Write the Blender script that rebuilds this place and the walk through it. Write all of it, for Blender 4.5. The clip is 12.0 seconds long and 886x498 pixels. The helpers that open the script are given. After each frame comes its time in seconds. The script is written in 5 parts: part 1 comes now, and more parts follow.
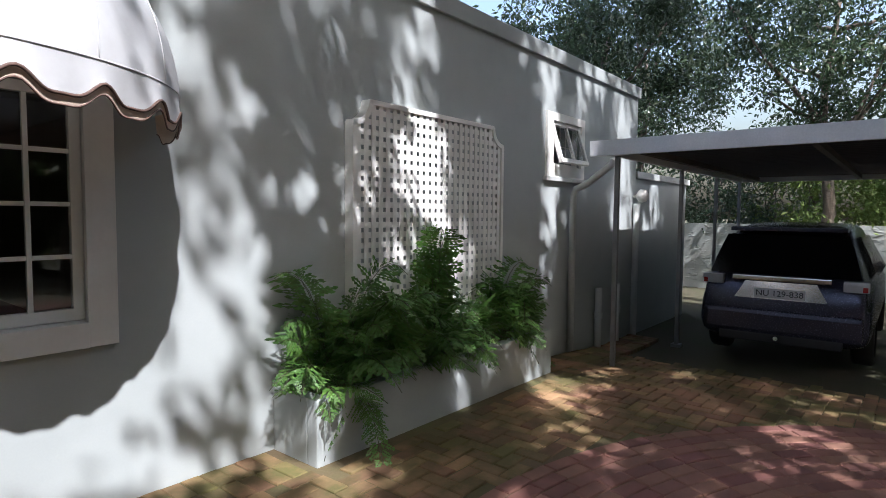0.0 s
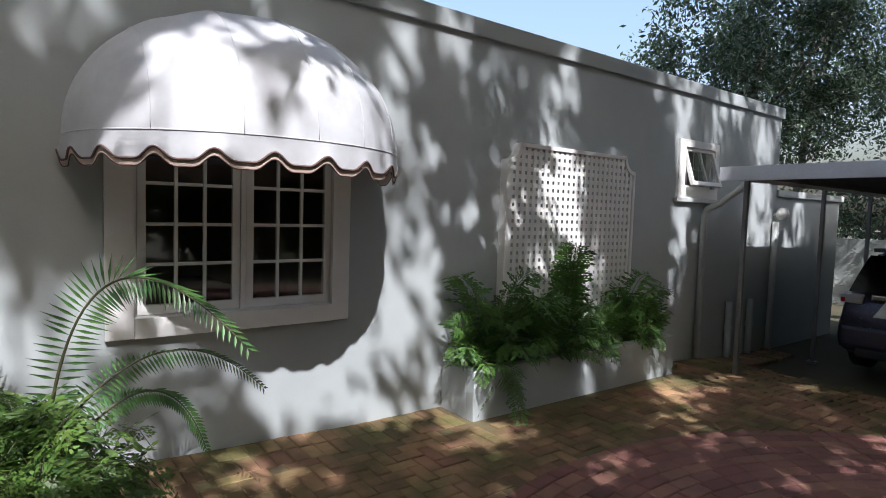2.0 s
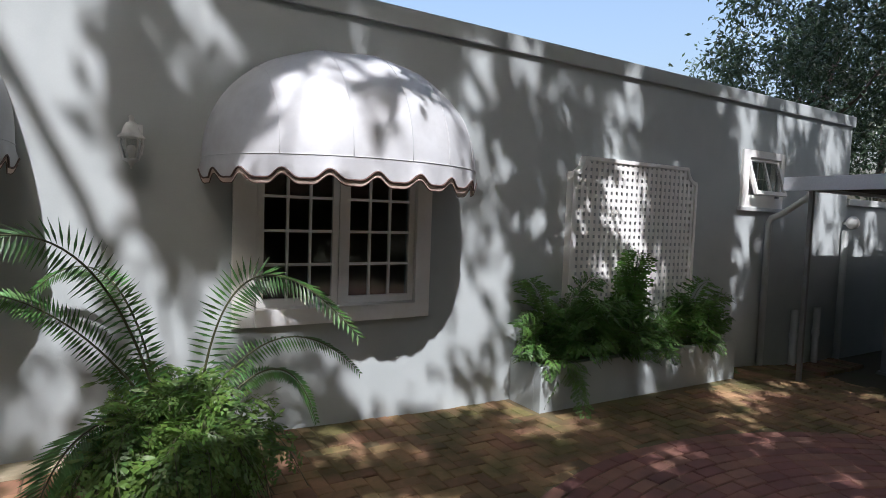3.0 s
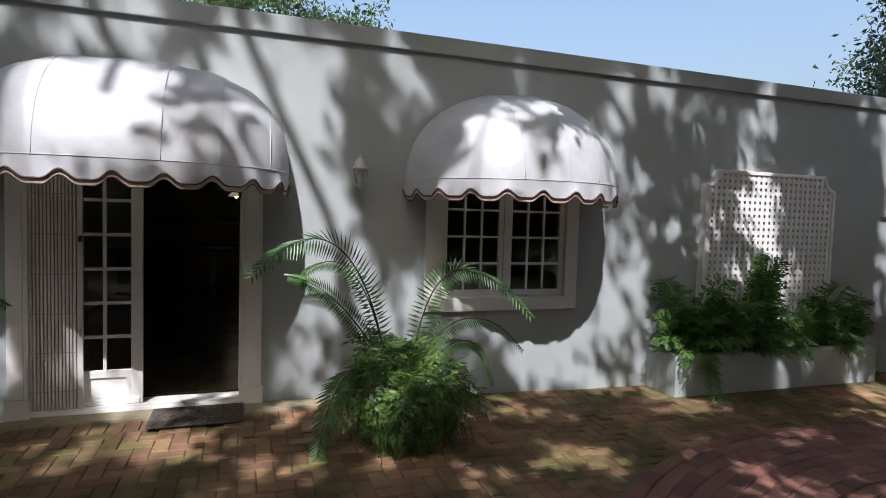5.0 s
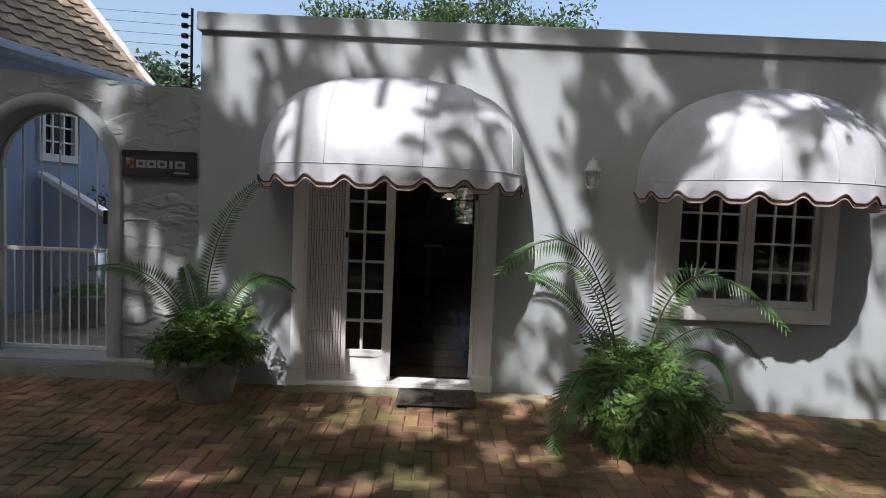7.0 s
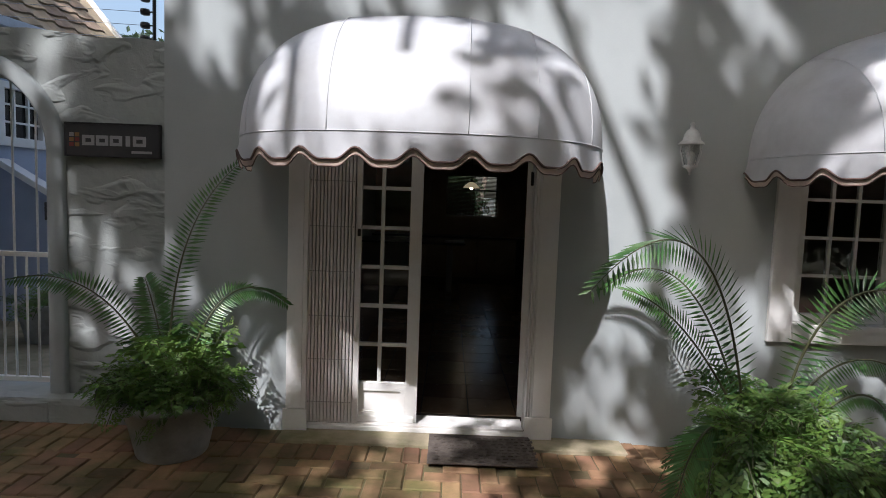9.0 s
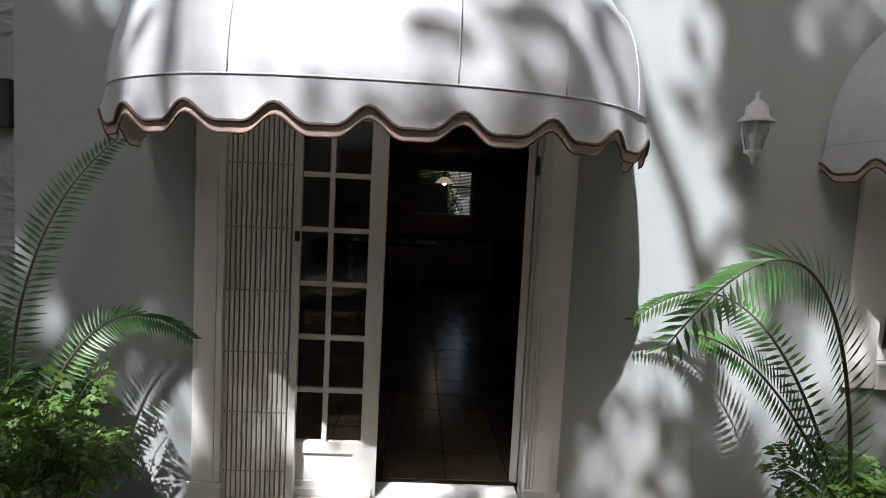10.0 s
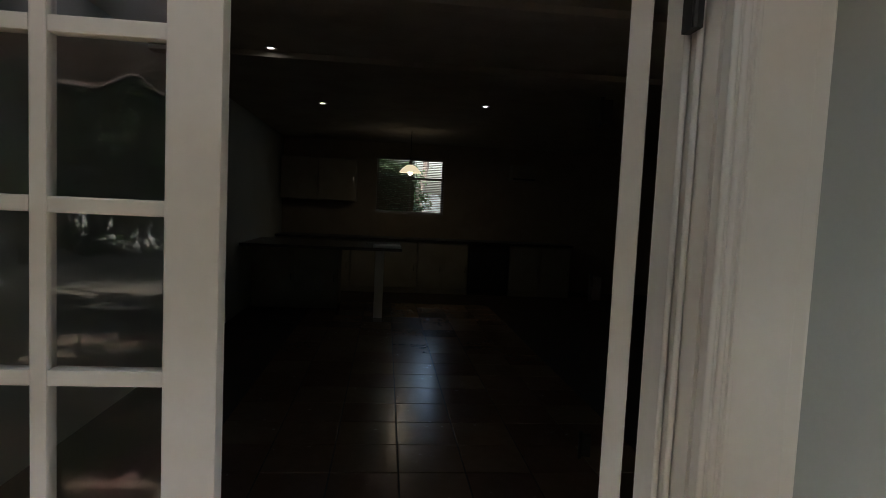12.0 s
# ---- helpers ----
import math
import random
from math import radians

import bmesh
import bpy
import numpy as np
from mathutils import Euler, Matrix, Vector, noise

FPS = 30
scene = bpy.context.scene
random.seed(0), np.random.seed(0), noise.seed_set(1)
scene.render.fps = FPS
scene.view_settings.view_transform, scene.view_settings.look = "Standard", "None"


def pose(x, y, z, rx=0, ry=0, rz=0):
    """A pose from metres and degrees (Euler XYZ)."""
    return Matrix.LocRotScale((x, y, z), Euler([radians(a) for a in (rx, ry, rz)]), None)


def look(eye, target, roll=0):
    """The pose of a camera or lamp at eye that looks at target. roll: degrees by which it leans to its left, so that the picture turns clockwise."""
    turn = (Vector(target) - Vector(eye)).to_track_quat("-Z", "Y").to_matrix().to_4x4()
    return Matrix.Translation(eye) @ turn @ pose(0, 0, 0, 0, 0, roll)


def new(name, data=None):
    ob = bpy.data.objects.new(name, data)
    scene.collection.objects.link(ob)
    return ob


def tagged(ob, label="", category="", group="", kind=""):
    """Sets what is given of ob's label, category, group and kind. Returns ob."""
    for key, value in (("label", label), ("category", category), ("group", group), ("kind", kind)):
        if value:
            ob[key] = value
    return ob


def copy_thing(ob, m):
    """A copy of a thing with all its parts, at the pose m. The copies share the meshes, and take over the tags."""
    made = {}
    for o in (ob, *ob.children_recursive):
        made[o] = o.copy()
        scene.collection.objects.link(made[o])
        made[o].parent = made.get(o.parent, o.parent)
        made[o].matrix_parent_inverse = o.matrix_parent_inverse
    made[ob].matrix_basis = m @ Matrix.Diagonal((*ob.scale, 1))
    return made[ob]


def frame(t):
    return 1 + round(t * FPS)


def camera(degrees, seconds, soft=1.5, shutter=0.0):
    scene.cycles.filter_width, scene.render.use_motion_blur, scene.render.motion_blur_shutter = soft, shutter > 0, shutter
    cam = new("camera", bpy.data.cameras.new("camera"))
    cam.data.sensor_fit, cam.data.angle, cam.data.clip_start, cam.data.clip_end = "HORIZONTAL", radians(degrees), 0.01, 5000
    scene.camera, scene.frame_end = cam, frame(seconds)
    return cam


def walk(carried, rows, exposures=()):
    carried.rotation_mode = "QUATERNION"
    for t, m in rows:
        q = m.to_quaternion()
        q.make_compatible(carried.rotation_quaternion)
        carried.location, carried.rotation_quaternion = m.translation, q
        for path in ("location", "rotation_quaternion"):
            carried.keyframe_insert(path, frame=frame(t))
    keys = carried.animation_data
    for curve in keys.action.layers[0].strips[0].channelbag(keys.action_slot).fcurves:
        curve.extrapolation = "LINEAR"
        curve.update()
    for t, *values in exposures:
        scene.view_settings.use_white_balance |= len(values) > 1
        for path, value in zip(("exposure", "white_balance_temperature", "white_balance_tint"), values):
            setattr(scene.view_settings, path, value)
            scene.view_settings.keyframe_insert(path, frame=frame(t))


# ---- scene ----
cam = camera(75.4, 12.0, soft=0.9)
PATH = [
    (0, (0.681, -3.179, 1.426), (2.229, -1.918, 1.304), 0.5),
    (0.5, (0.478, -3.369, 1.472), (1.922, -1.991, 1.346), 1.0),
    (1, (0.238, -3.556, 1.506), (1.593, -2.09, 1.376), 1.5),
    (1.5, (0.052, -3.741, 1.554), (1.34, -2.217, 1.418), 1.7),
    (2, (-0.154, -3.968, 1.593), (1.042, -2.37, 1.463), 1.8),
    (2.5, (-0.347, -4.114, 1.611), (0.762, -2.454, 1.487), 2.0),
    (4.5, (-1.149, -4.964, 1.634), (-0.383, -3.12, 1.525), 1.7),
    (5, (-1.304, -5.114, 1.633), (-0.655, -3.225, 1.524), 1.7),
    (5.5, (-1.376, -5.236, 1.661), (-0.88, -3.302, 1.542), 1.8),
    (6, (-1.465, -5.216, 1.754), (-1.173, -3.244, 1.593), 2.1),
    (6.5, (-1.583, -5.218, 1.672), (-1.424, -3.228, 1.538), 2.2),
    (7, (-1.689, -5.177, 1.623), (-1.675, -3.181, 1.496), 2.4),
    (7.5, (-1.766, -5.031, 1.605), (-1.841, -3.037, 1.472), 2.4),
    (9.5, (-1.931, -3.359, 1.59), (-1.904, -1.365, 1.432), 2.3),
    (10, (-1.937, -2.814, 1.58), (-1.849, -0.822, 1.422), 2.9),
    (10.5, (-1.918, -2.33, 1.556), (-1.796, -0.34, 1.401), 2.8),
    (11, (-1.891, -1.77, 1.502), (-1.745, 0.219, 1.353), 2.4),
    (11.5, (-1.855, -1.31, 1.455), (-1.681, 0.677, 1.311), 2.4),
    (12, (-1.84, -0.858, 1.439), (-1.637, 1.127, 1.3), 2.7),
]
walk(cam, [(t, look(eye, target, roll)) for t, eye, target, roll in PATH], exposures=[(0.0, 1.32, 5800, 14), (2.5, 0.92, 5800, 14), (4.5, 0.68, 5850, 15), (7.5, 0.70, 5850, 15), (9.5, 0.90, 5850, 14), (11.0, 1.5, 5850, 13), (11.5, 1.78, 5850, 13), (12.0, 2.5, 5800, 12)])

# ---- world, sun, exposure ----
SUN_WAY = Vector((0.44, 1.0, -1.40)).normalized()
world = bpy.data.worlds.new("sky")
scene.world = world
world.use_nodes = True
wn = world.node_tree.nodes
sky = wn.new("ShaderNodeTexSky")
sky.sky_type, sky.sun_disc = "NISHITA", False
sky.sun_elevation = math.asin(-SUN_WAY.z)
sky.sun_rotation = math.atan2(-SUN_WAY.x, -SUN_WAY.y)
sky.air_density, sky.dust_density = 1.5, 7.0
world.node_tree.links.new(sky.outputs[0], wn["Background"].inputs[0])
wn["Background"].inputs[1].default_value = 0.15
sun_data = bpy.data.lights.new("sun", "SUN")
sun_data.energy, sun_data.angle, sun_data.color = 4.2, radians(0.55), (1.0, 0.94, 0.88)
sun = new("sun", sun_data)
sun.matrix_world = look((0, -20, 25), Vector((0, -20, 25)) + SUN_WAY)


# ---- materials ----
def mat(name, col, col2=None, scale=3.0, rough=0.7, bump=0.25, bscale=70, depth=0.004, metal=0.0, spec=0.5, fine=0.12, stain=0.45, vary="", translucent=0.0, lo=0.42, hi=0.68):
    """A surface with two scales of colour variation and a fine relief. vary: 'object' or 'island' for piece to piece change."""
    m = bpy.data.materials.new(name)
    m.use_nodes = True
    nt = m.node_tree
    n, l = nt.nodes, nt.links
    p = n["Principled BSDF"]
    geo = n.new("ShaderNodeNewGeometry")
    big = n.new("ShaderNodeTexNoise")
    big.inputs["Scale"].default_value, big.inputs["Detail"].default_value, big.inputs["Roughness"].default_value = scale, 6, 0.62
    small = n.new("ShaderNodeTexNoise")
    small.inputs["Scale"].default_value, small.inputs["Detail"].default_value = bscale, 4
    l.new(geo.outputs["Position"], big.inputs["Vector"])
    l.new(geo.outputs["Position"], small.inputs["Vector"])
    col2 = col2 or tuple(c * 0.8 for c in col)
    ramp = n.new("ShaderNodeMapRange")
    ramp.inputs[1].default_value, ramp.inputs[2].default_value, ramp.inputs[4].default_value = lo, hi, stain * 2
    ramp.clamp = True
    l.new(big.outputs["Fac"], ramp.inputs[0])
    mix = n.new("ShaderNodeMix")
    mix.data_type = "RGBA"
    mix.inputs[6].default_value, mix.inputs[7].default_value = (*col, 1), (*col2, 1)
    l.new(ramp.outputs[0], mix.inputs[0])
    hsv = n.new("ShaderNodeHueSaturation")
    l.new(mix.outputs[2], hsv.inputs["Color"])
    val = n.new("ShaderNodeMath")
    val.operation = "MULTIPLY_ADD"
    val.inputs[1].default_value, val.inputs[2].default_value = 2 * fine, 1 - fine
    l.new(small.outputs["Fac"], val.inputs[0])
    last = val.outputs[0]
    if vary:
        src = n.new("ShaderNodeObjectInfo").outputs["Random"] if vary == "object" else geo.outputs["Random Per Island"]
        v2 = n.new("ShaderNodeMath")
        v2.operation = "MULTIPLY_ADD"
        v2.inputs[1].default_value, v2.inputs[2].default_value = 0.46, 0.77
        l.new(src, v2.inputs[0])
        v3 = n.new("ShaderNodeMath")
        v3.operation = "MULTIPLY"
        l.new(last, v3.inputs[0])
        l.new(v2.outputs[0], v3.inputs[1])
        last = v3.outputs[0]
        h = n.new("ShaderNodeMath")
        h.operation = "MULTIPLY_ADD"
        h.inputs[1].default_value, h.inputs[2].default_value = 0.03, 0.485
        l.new(src, h.inputs[0])
        l.new(h.outputs[0], hsv.inputs["Hue"])
    l.new(last, hsv.inputs["Value"])
    l.new(hsv.outputs[0], p.inputs["Base Color"])
    p.inputs["Metallic"].default_value = metal
    p.inputs["Specular IOR Level"].default_value = spec
    rr = n.new("ShaderNodeMapRange")
    rr.inputs[3].default_value, rr.inputs[4].default_value = max(0.02, rough - 0.12), min(1, rough + 0.12)
    l.new(small.outputs["Fac"], rr.inputs[0])
    l.new(rr.outputs[0], p.inputs["Roughness"])
    if bump:
        add = n.new("ShaderNodeMath")
        add.operation = "MULTIPLY_ADD"
        add.inputs[1].default_value = 0.35
        l.new(small.outputs["Fac"], add.inputs[0])
        l.new(big.outputs["Fac"], add.inputs[2])
        b = n.new("ShaderNodeBump")
        b.inputs["Strength"].default_value, b.inputs["Distance"].default_value = bump, depth
        l.new(add.outputs[0], b.inputs["Height"])
        l.new(b.outputs[0], p.inputs["Normal"])
    if translucent:
        t = n.new("ShaderNodeBsdfTranslucent")
        l.new(hsv.outputs[0], t.inputs["Color"])
        s = n.new("ShaderNodeMixShader")
        s.inputs[0].default_value = translucent
        l.new(p.outputs[0], s.inputs[1])
        l.new(t.outputs[0], s.inputs[2])
        l.new(s.outputs[0], n["Material Output"].inputs["Surface"])
    return m


def glow(name, col, strength):
    m = bpy.data.materials.new(name)
    m.use_nodes = True
    p = m.node_tree.nodes["Principled BSDF"]
    p.inputs["Base Color"].default_value = (*col, 1)
    p.inputs["Emission Color"].default_value = (*col, 1)
    p.inputs["Emission Strength"].default_value = strength
    return m


def glass_mat(name, tint=(1, 1, 1), rough=0.01):
    m = bpy.data.materials.new(name)
    m.use_nodes = True
    p = m.node_tree.nodes["Principled BSDF"]
    p.inputs["Base Color"].default_value = (*tint, 1)
    p.inputs["Roughness"].default_value = rough
    p.inputs["Transmission Weight"].default_value = 1.0
    p.inputs["IOR"].default_value = 1.46
    return m


M_WALL = mat("painted_plaster", (0.415, 0.445, 0.435), (0.37, 0.40, 0.39), scale=1.1, rough=0.85, bump=0.35, bscale=90, depth=0.003, fine=0.04, spec=0.25)
M_ROUGH = mat("hand_trowelled_plaster", (0.38, 0.405, 0.385), (0.32, 0.345, 0.32), scale=3.2, rough=0.9, bump=1.0, bscale=22, depth=0.045, fine=0.05, spec=0.2)


def trowel_marks(m):
    """Overlapping slanting trowel strokes, as a second and deeper relief under the grain."""
    nt = m.node_tree
    n, l = nt.nodes, nt.links
    geo = n.new("ShaderNodeNewGeometry")
    turn = n.new("ShaderNodeMapping")
    turn.inputs["Rotation"].default_value = (0, radians(24), 0)
    turn.inputs["Scale"].default_value = (3.6, 3.6, 8.5)
    l.new(geo.outputs["Position"], turn.inputs["Vector"])
    strokes = n.new("ShaderNodeTexNoise")
    strokes.inputs["Scale"].default_value, strokes.inputs["Detail"].default_value, strokes.inputs["Distortion"].default_value = 1.0, 2, 0.5
    l.new(turn.outputs[0], strokes.inputs["Vector"])
    edge = n.new("ShaderNodeMapRange")
    edge.inputs[1].default_value, edge.inputs[2].default_value = 0.54, 0.68
    l.new(strokes.outputs["Fac"], edge.inputs[0])
    b = n.new("ShaderNodeBump")
    b.inputs["Strength"].default_value, b.inputs["Distance"].default_value = 0.7, 0.020
    l.new(edge.outputs[0], b.inputs["Height"])
    grain = next(q for q in n if q.type == "BUMP" and q != b)
    grain.inputs["Distance"].default_value = 0.01
    l.new(b.outputs[0], grain.inputs["Normal"])


trowel_marks(M_ROUGH)
M_TRIM = mat("white_gloss_paint", (0.83, 0.82, 0.78), (0.76, 0.74, 0.69), scale=2.5, rough=0.45, bump=0.12, bscale=45, depth=0.002, fine=0.03)
M_GATE = mat("worn_white_steel", (0.76, 0.74, 0.70), (0.64, 0.58, 0.51), scale=7, rough=0.5, bump=0.15, bscale=80, fine=0.08, stain=0.3)
M_CANVAS = mat("white_canvas", (0.59, 0.60, 0.605), (0.46, 0.465, 0.465), scale=2.4, rough=0.45, bump=0.32, bscale=18, depth=0.006, fine=0.03, spec=0.4, translucent=0.12)
M_PIPING = mat("brown_binding", (0.115, 0.07, 0.055), rough=0.8, bscale=120)
M_LINING = mat("beige_valance_lining", (0.70, 0.56, 0.46), (0.58, 0.44, 0.35), rough=0.85, scale=4, translucent=0.35)
M_CONC = mat("weathered_concrete", (0.32, 0.27, 0.18), (0.19, 0.175, 0.09), scale=4, rough=0.9, bump=0.5, bscale=80, stain=0.5)
M_POT = mat("concrete_pot", (0.42, 0.41, 0.38), (0.27, 0.27, 0.23), scale=5, rough=0.9, bump=0.4, bscale=60)
M_BRICK = mat("clay_paver", (0.31, 0.17, 0.095), (0.095, 0.08, 0.026), scale=1.5, rough=0.85, bump=0.5, bscale=110, depth=0.003, fine=0.16, stain=0.5, lo=0.36, hi=0.60, vary="object")
M_BRICK_I = mat("clay_paver_rest", (0.31, 0.17, 0.095), (0.095, 0.08, 0.026), scale=1.5, rough=0.85, bump=0.5, bscale=110, depth=0.003, fine=0.16, stain=0.5, lo=0.36, hi=0.60, vary="island")
M_RED = mat("red_paver", (0.22, 0.10, 0.075), (0.13, 0.065, 0.048), scale=2.0, rough=0.8, bump=0.4, bscale=90, depth=0.003, fine=0.12, vary="island")
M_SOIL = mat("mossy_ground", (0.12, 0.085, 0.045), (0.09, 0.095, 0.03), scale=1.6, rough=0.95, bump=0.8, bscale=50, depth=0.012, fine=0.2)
# Darker copy of mossy_ground: tree shade on the far yard put into its colour.
M_EARTH = mat("shade_tinted_earth", (0.06, 0.052, 0.03), (0.045, 0.055, 0.02), scale=1.6, rough=0.95, bump=0.8, bscale=50, depth=0.012, fine=0.2)
M_LEAF = mat("dark_tree_leaf", (0.06, 0.105, 0.03), (0.035, 0.065, 0.022), scale=1.2, rough=0.5, bump=0, vary="island", translucent=0.3)
M_LEAF_B = mat("mid_green_tree_leaf", (0.075, 0.115, 0.06), (0.045, 0.075, 0.04), scale=1.2, rough=0.26, spec=0.7, bump=0, vary="island", translucent=0.35)
# Lighter yellow-green copy: the sun on the far shrubs is put into its colour.
M_LEAF_SUN = mat("sunlit_tint_leaf", (0.21, 0.29, 0.07), (0.12, 0.18, 0.045), scale=1.2, rough=0.5, bump=0, vary="island", translucent=0.4)
M_FERN = mat("fern_leaf", (0.12, 0.24, 0.045), (0.05, 0.12, 0.03), scale=5, rough=0.5, bump=0, vary="island", translucent=0.3)
M_FERN_D = mat("maidenhair_leaf", (0.125, 0.215, 0.036), (0.045, 0.10, 0.025), scale=6, rough=0.5, bump=0, vary="island", translucent=0.3)
M_CYCAD = mat("cycad_leaf", (0.09, 0.20, 0.05), (0.045, 0.11, 0.035), scale=4, rough=0.38, bump=0, vary="island", translucent=0.2)
M_STALK = mat("leaf_stalk", (0.07, 0.075, 0.03), rough=0.6, bscale=90)
M_BARK = mat("bark", (0.16, 0.13, 0.10), (0.09, 0.075, 0.06), scale=6, rough=0.95, bump=1.0, bscale=30, depth=0.03)
M_SHEET = mat("white_roof_sheet", (0.78, 0.80, 0.82), (0.68, 0.70, 0.72), scale=2, rough=0.5, bump=0.1)
# Sheet and purlins: the shade beneath the roof is put into this dark colour.
M_UNDER_SHADE = mat("shade_dark_underside", (0.10, 0.095, 0.09), rough=0.8)
M_POST = mat("grey_steel_post", (0.24, 0.25, 0.25), (0.17, 0.165, 0.15), rough=0.5, metal=0.2)
M_PIPE = mat("painted_downpipe", (0.55, 0.57, 0.55), (0.47, 0.49, 0.46), rough=0.6)
M_CAR = mat("grey_blue_car_paint", (0.07, 0.073, 0.11), (0.063, 0.066, 0.10), rough=0.25, bump=0, metal=0.55, fine=0.02)
M_CHROME = mat("chrome", (0.7, 0.7, 0.72), rough=0.15, metal=1.0, bump=0, fine=0.02)
M_RUBBER = mat("black_rubber", (0.02, 0.02, 0.02), rough=0.85, bscale=150)
M_BLACKPL = mat("black_plastic", (0.025, 0.025, 0.027), rough=0.5)
M_DKGLASS = mat("tinted_car_glass", (0.012, 0.013, 0.015), rough=0.12, bump=0, fine=0.01)
M_REDLENS = mat("red_lamp_lens", (0.35, 0.02, 0.02), rough=0.2, bump=0)
M_CLEARLENS = mat("clear_lamp_lens", (0.55, 0.55, 0.58), rough=0.15, bump=0)
M_PLATE = mat("number_plate_white", (0.72, 0.74, 0.78), rough=0.4, bump=0)
M_INK = mat("dark_ink", (0.02, 0.03, 0.06), rough=0.6, bump=0)
M_SIGN = mat("charcoal_sign_board", (0.035, 0.035, 0.038), (0.05, 0.048, 0.045), scale=6, rough=0.6)
M_SIGNW = mat("pale_sign_paint", (0.36, 0.36, 0.35), rough=0.6)
M_SIGNO = mat("orange_sign_paint", (0.30, 0.17, 0.06), rough=0.6)
M_SIGNR = mat("maroon_sign_paint", (0.22, 0.04, 0.035), rough=0.6)
M_ROOFTILE = mat("weathered_roof_tile", (0.30, 0.235, 0.155), (0.16, 0.125, 0.085), scale=3, rough=0.9, bump=0.5, bscale=60, vary="island")
M_HOUSE = mat("pale_blue_render", (0.41, 0.46, 0.56), (0.35, 0.40, 0.50), scale=1.2, rough=0.9)
M_FASCIA = mat("pale_blue_fascia", (0.50, 0.56, 0.63), rough=0.6)
M_ROOM = mat("room_wall", (0.32, 0.27, 0.21), rough=0.9)
M_CEIL = mat("room_ceiling", (0.36, 0.31, 0.25), rough=0.9)
M_TILE = mat("terracotta_floor_tile", (0.22, 0.145, 0.10), (0.17, 0.11, 0.075), scale=2, rough=0.22, bump=0.08, bscale=20, vary="object")
M_GROUT = mat("dark_grout", (0.05, 0.04, 0.035), rough=0.9)
M_CUP = mat("cream_cabinet", (0.32, 0.29, 0.23), rough=0.6)
M_TOP = mat("dark_worktop", (0.04, 0.035, 0.03), rough=0.3)
M_WOOD = mat("brown_wood", (0.11, 0.06, 0.035), (0.07, 0.04, 0.025), scale=8, rough=0.5)
M_MAT = mat("rubber_doormat", (0.075, 0.06, 0.05), (0.12, 0.10, 0.08), scale=20, rough=0.95, bump=0.8, bscale=60, depth=0.006)
M_LAMP = mat("white_cast_metal", (0.62, 0.63, 0.61), (0.42, 0.42, 0.40), scale=14, rough=0.5, bump=0.3, bscale=90)
M_RUST = mat("dark_hinge_steel", (0.04, 0.032, 0.028), rough=0.6, metal=0.5)
M_WIRE = mat("galvanised_wire", (0.45, 0.46, 0.48), rough=0.4, metal=0.8, bump=0)
M_GLASS = glass_mat("window_glass")
M_LGLASS = glass_mat("lantern_glass", (0.8, 0.82, 0.8), 0.15)
M_BULB = glow("lit_bulb", (1.0, 0.80, 0.5), 4.0)
M_SPOT = glow("lit_downlight", (1.0, 0.93, 0.8), 3.0)
M_SHADE = glow("lit_pendant_shade", (0.9, 0.72, 0.42), 0.16)


# ---- building helpers ----
def part(name, bm, material, parent=None, label="", smooth=False, kind=""):
    me = bpy.data.meshes.new(name)
    bmesh.ops.recalc_face_normals(bm, faces=bm.faces)
    bm.to_mesh(me)
    bm.free()
    me.materials.append(material)
    if smooth:
        me.polygons.foreach_set("use_smooth", [True] * len(me.polygons))
    ob = new(name, me)
    if parent is not None:
        ob.parent = parent
        ob.matrix_parent_inverse = parent.matrix_world.inverted()
    return tagged(ob, label=label, kind=kind)


def raw(name, verts, faces, material, parent=None, label="", smooth=False, kind=""):
    me = bpy.data.meshes.new(name)
    me.from_pydata(verts, [], faces)
    me.materials.append(material)
    if smooth:
        me.polygons.foreach_set("use_smooth", [True] * len(me.polygons))
    ob = new(name, me)
    if parent is not None:
        ob.parent = parent
        ob.matrix_parent_inverse = parent.matrix_world.inverted()
    return tagged(ob, label=label, kind=kind)


def thing(name, at, label, category, group=""):
    ob = new(name)
    ob.empty_display_size = 0.1
    ob.matrix_world = Matrix.Translation(at)
    ob.location = at
    bpy.context.view_layer.update()
    return tagged(ob, label, category, group)


def box(bm, x0, x1, y0, y1, z0, z1, bevel=0.0):
    v = [bm.verts.new((x, y, z)) for x in (x0, x1) for y in (y0, y1) for z in (z0, z1)]
    fs = [bm.faces.new([v[i] for i in q]) for q in ((0, 1, 3, 2), (4, 6, 7, 5), (0, 4, 5, 1), (2, 3, 7, 6), (0, 2, 6, 4), (1, 5, 7, 3))]
    if bevel:
        es = list({e for f in fs for e in f.edges})
        bmesh.ops.bevel(bm, geom=es, offset=bevel, segments=2, affect="EDGES", profile=0.7)
    return bm


def B(*a, **k):
    return box(bmesh.new(), *a, **k)


def rod(bm, p0, p1, r0, r1=None, seg=8):
    p0, p1 = Vector(p0), Vector(p1)
    r1 = r0 if r1 is None else r1
    d = (p1 - p0).normalized()
    a = d.orthogonal().normalized()
    b = d.cross(a)
    rings = []
    for p, r in ((p0, r0), (p1, r1)):
        rings.append([bm.verts.new(p + (a * math.cos(2 * math.pi * i / seg) + b * math.sin(2 * math.pi * i / seg)) * r) for i in range(seg)])
    for i in range(seg):
        j = (i + 1) % seg
        bm.faces.new((rings[0][i], rings[0][j], rings[1][j], rings[1][i]))
    bm.faces.new(rings[0][::-1])
    bm.faces.new(rings[1])
    return bm


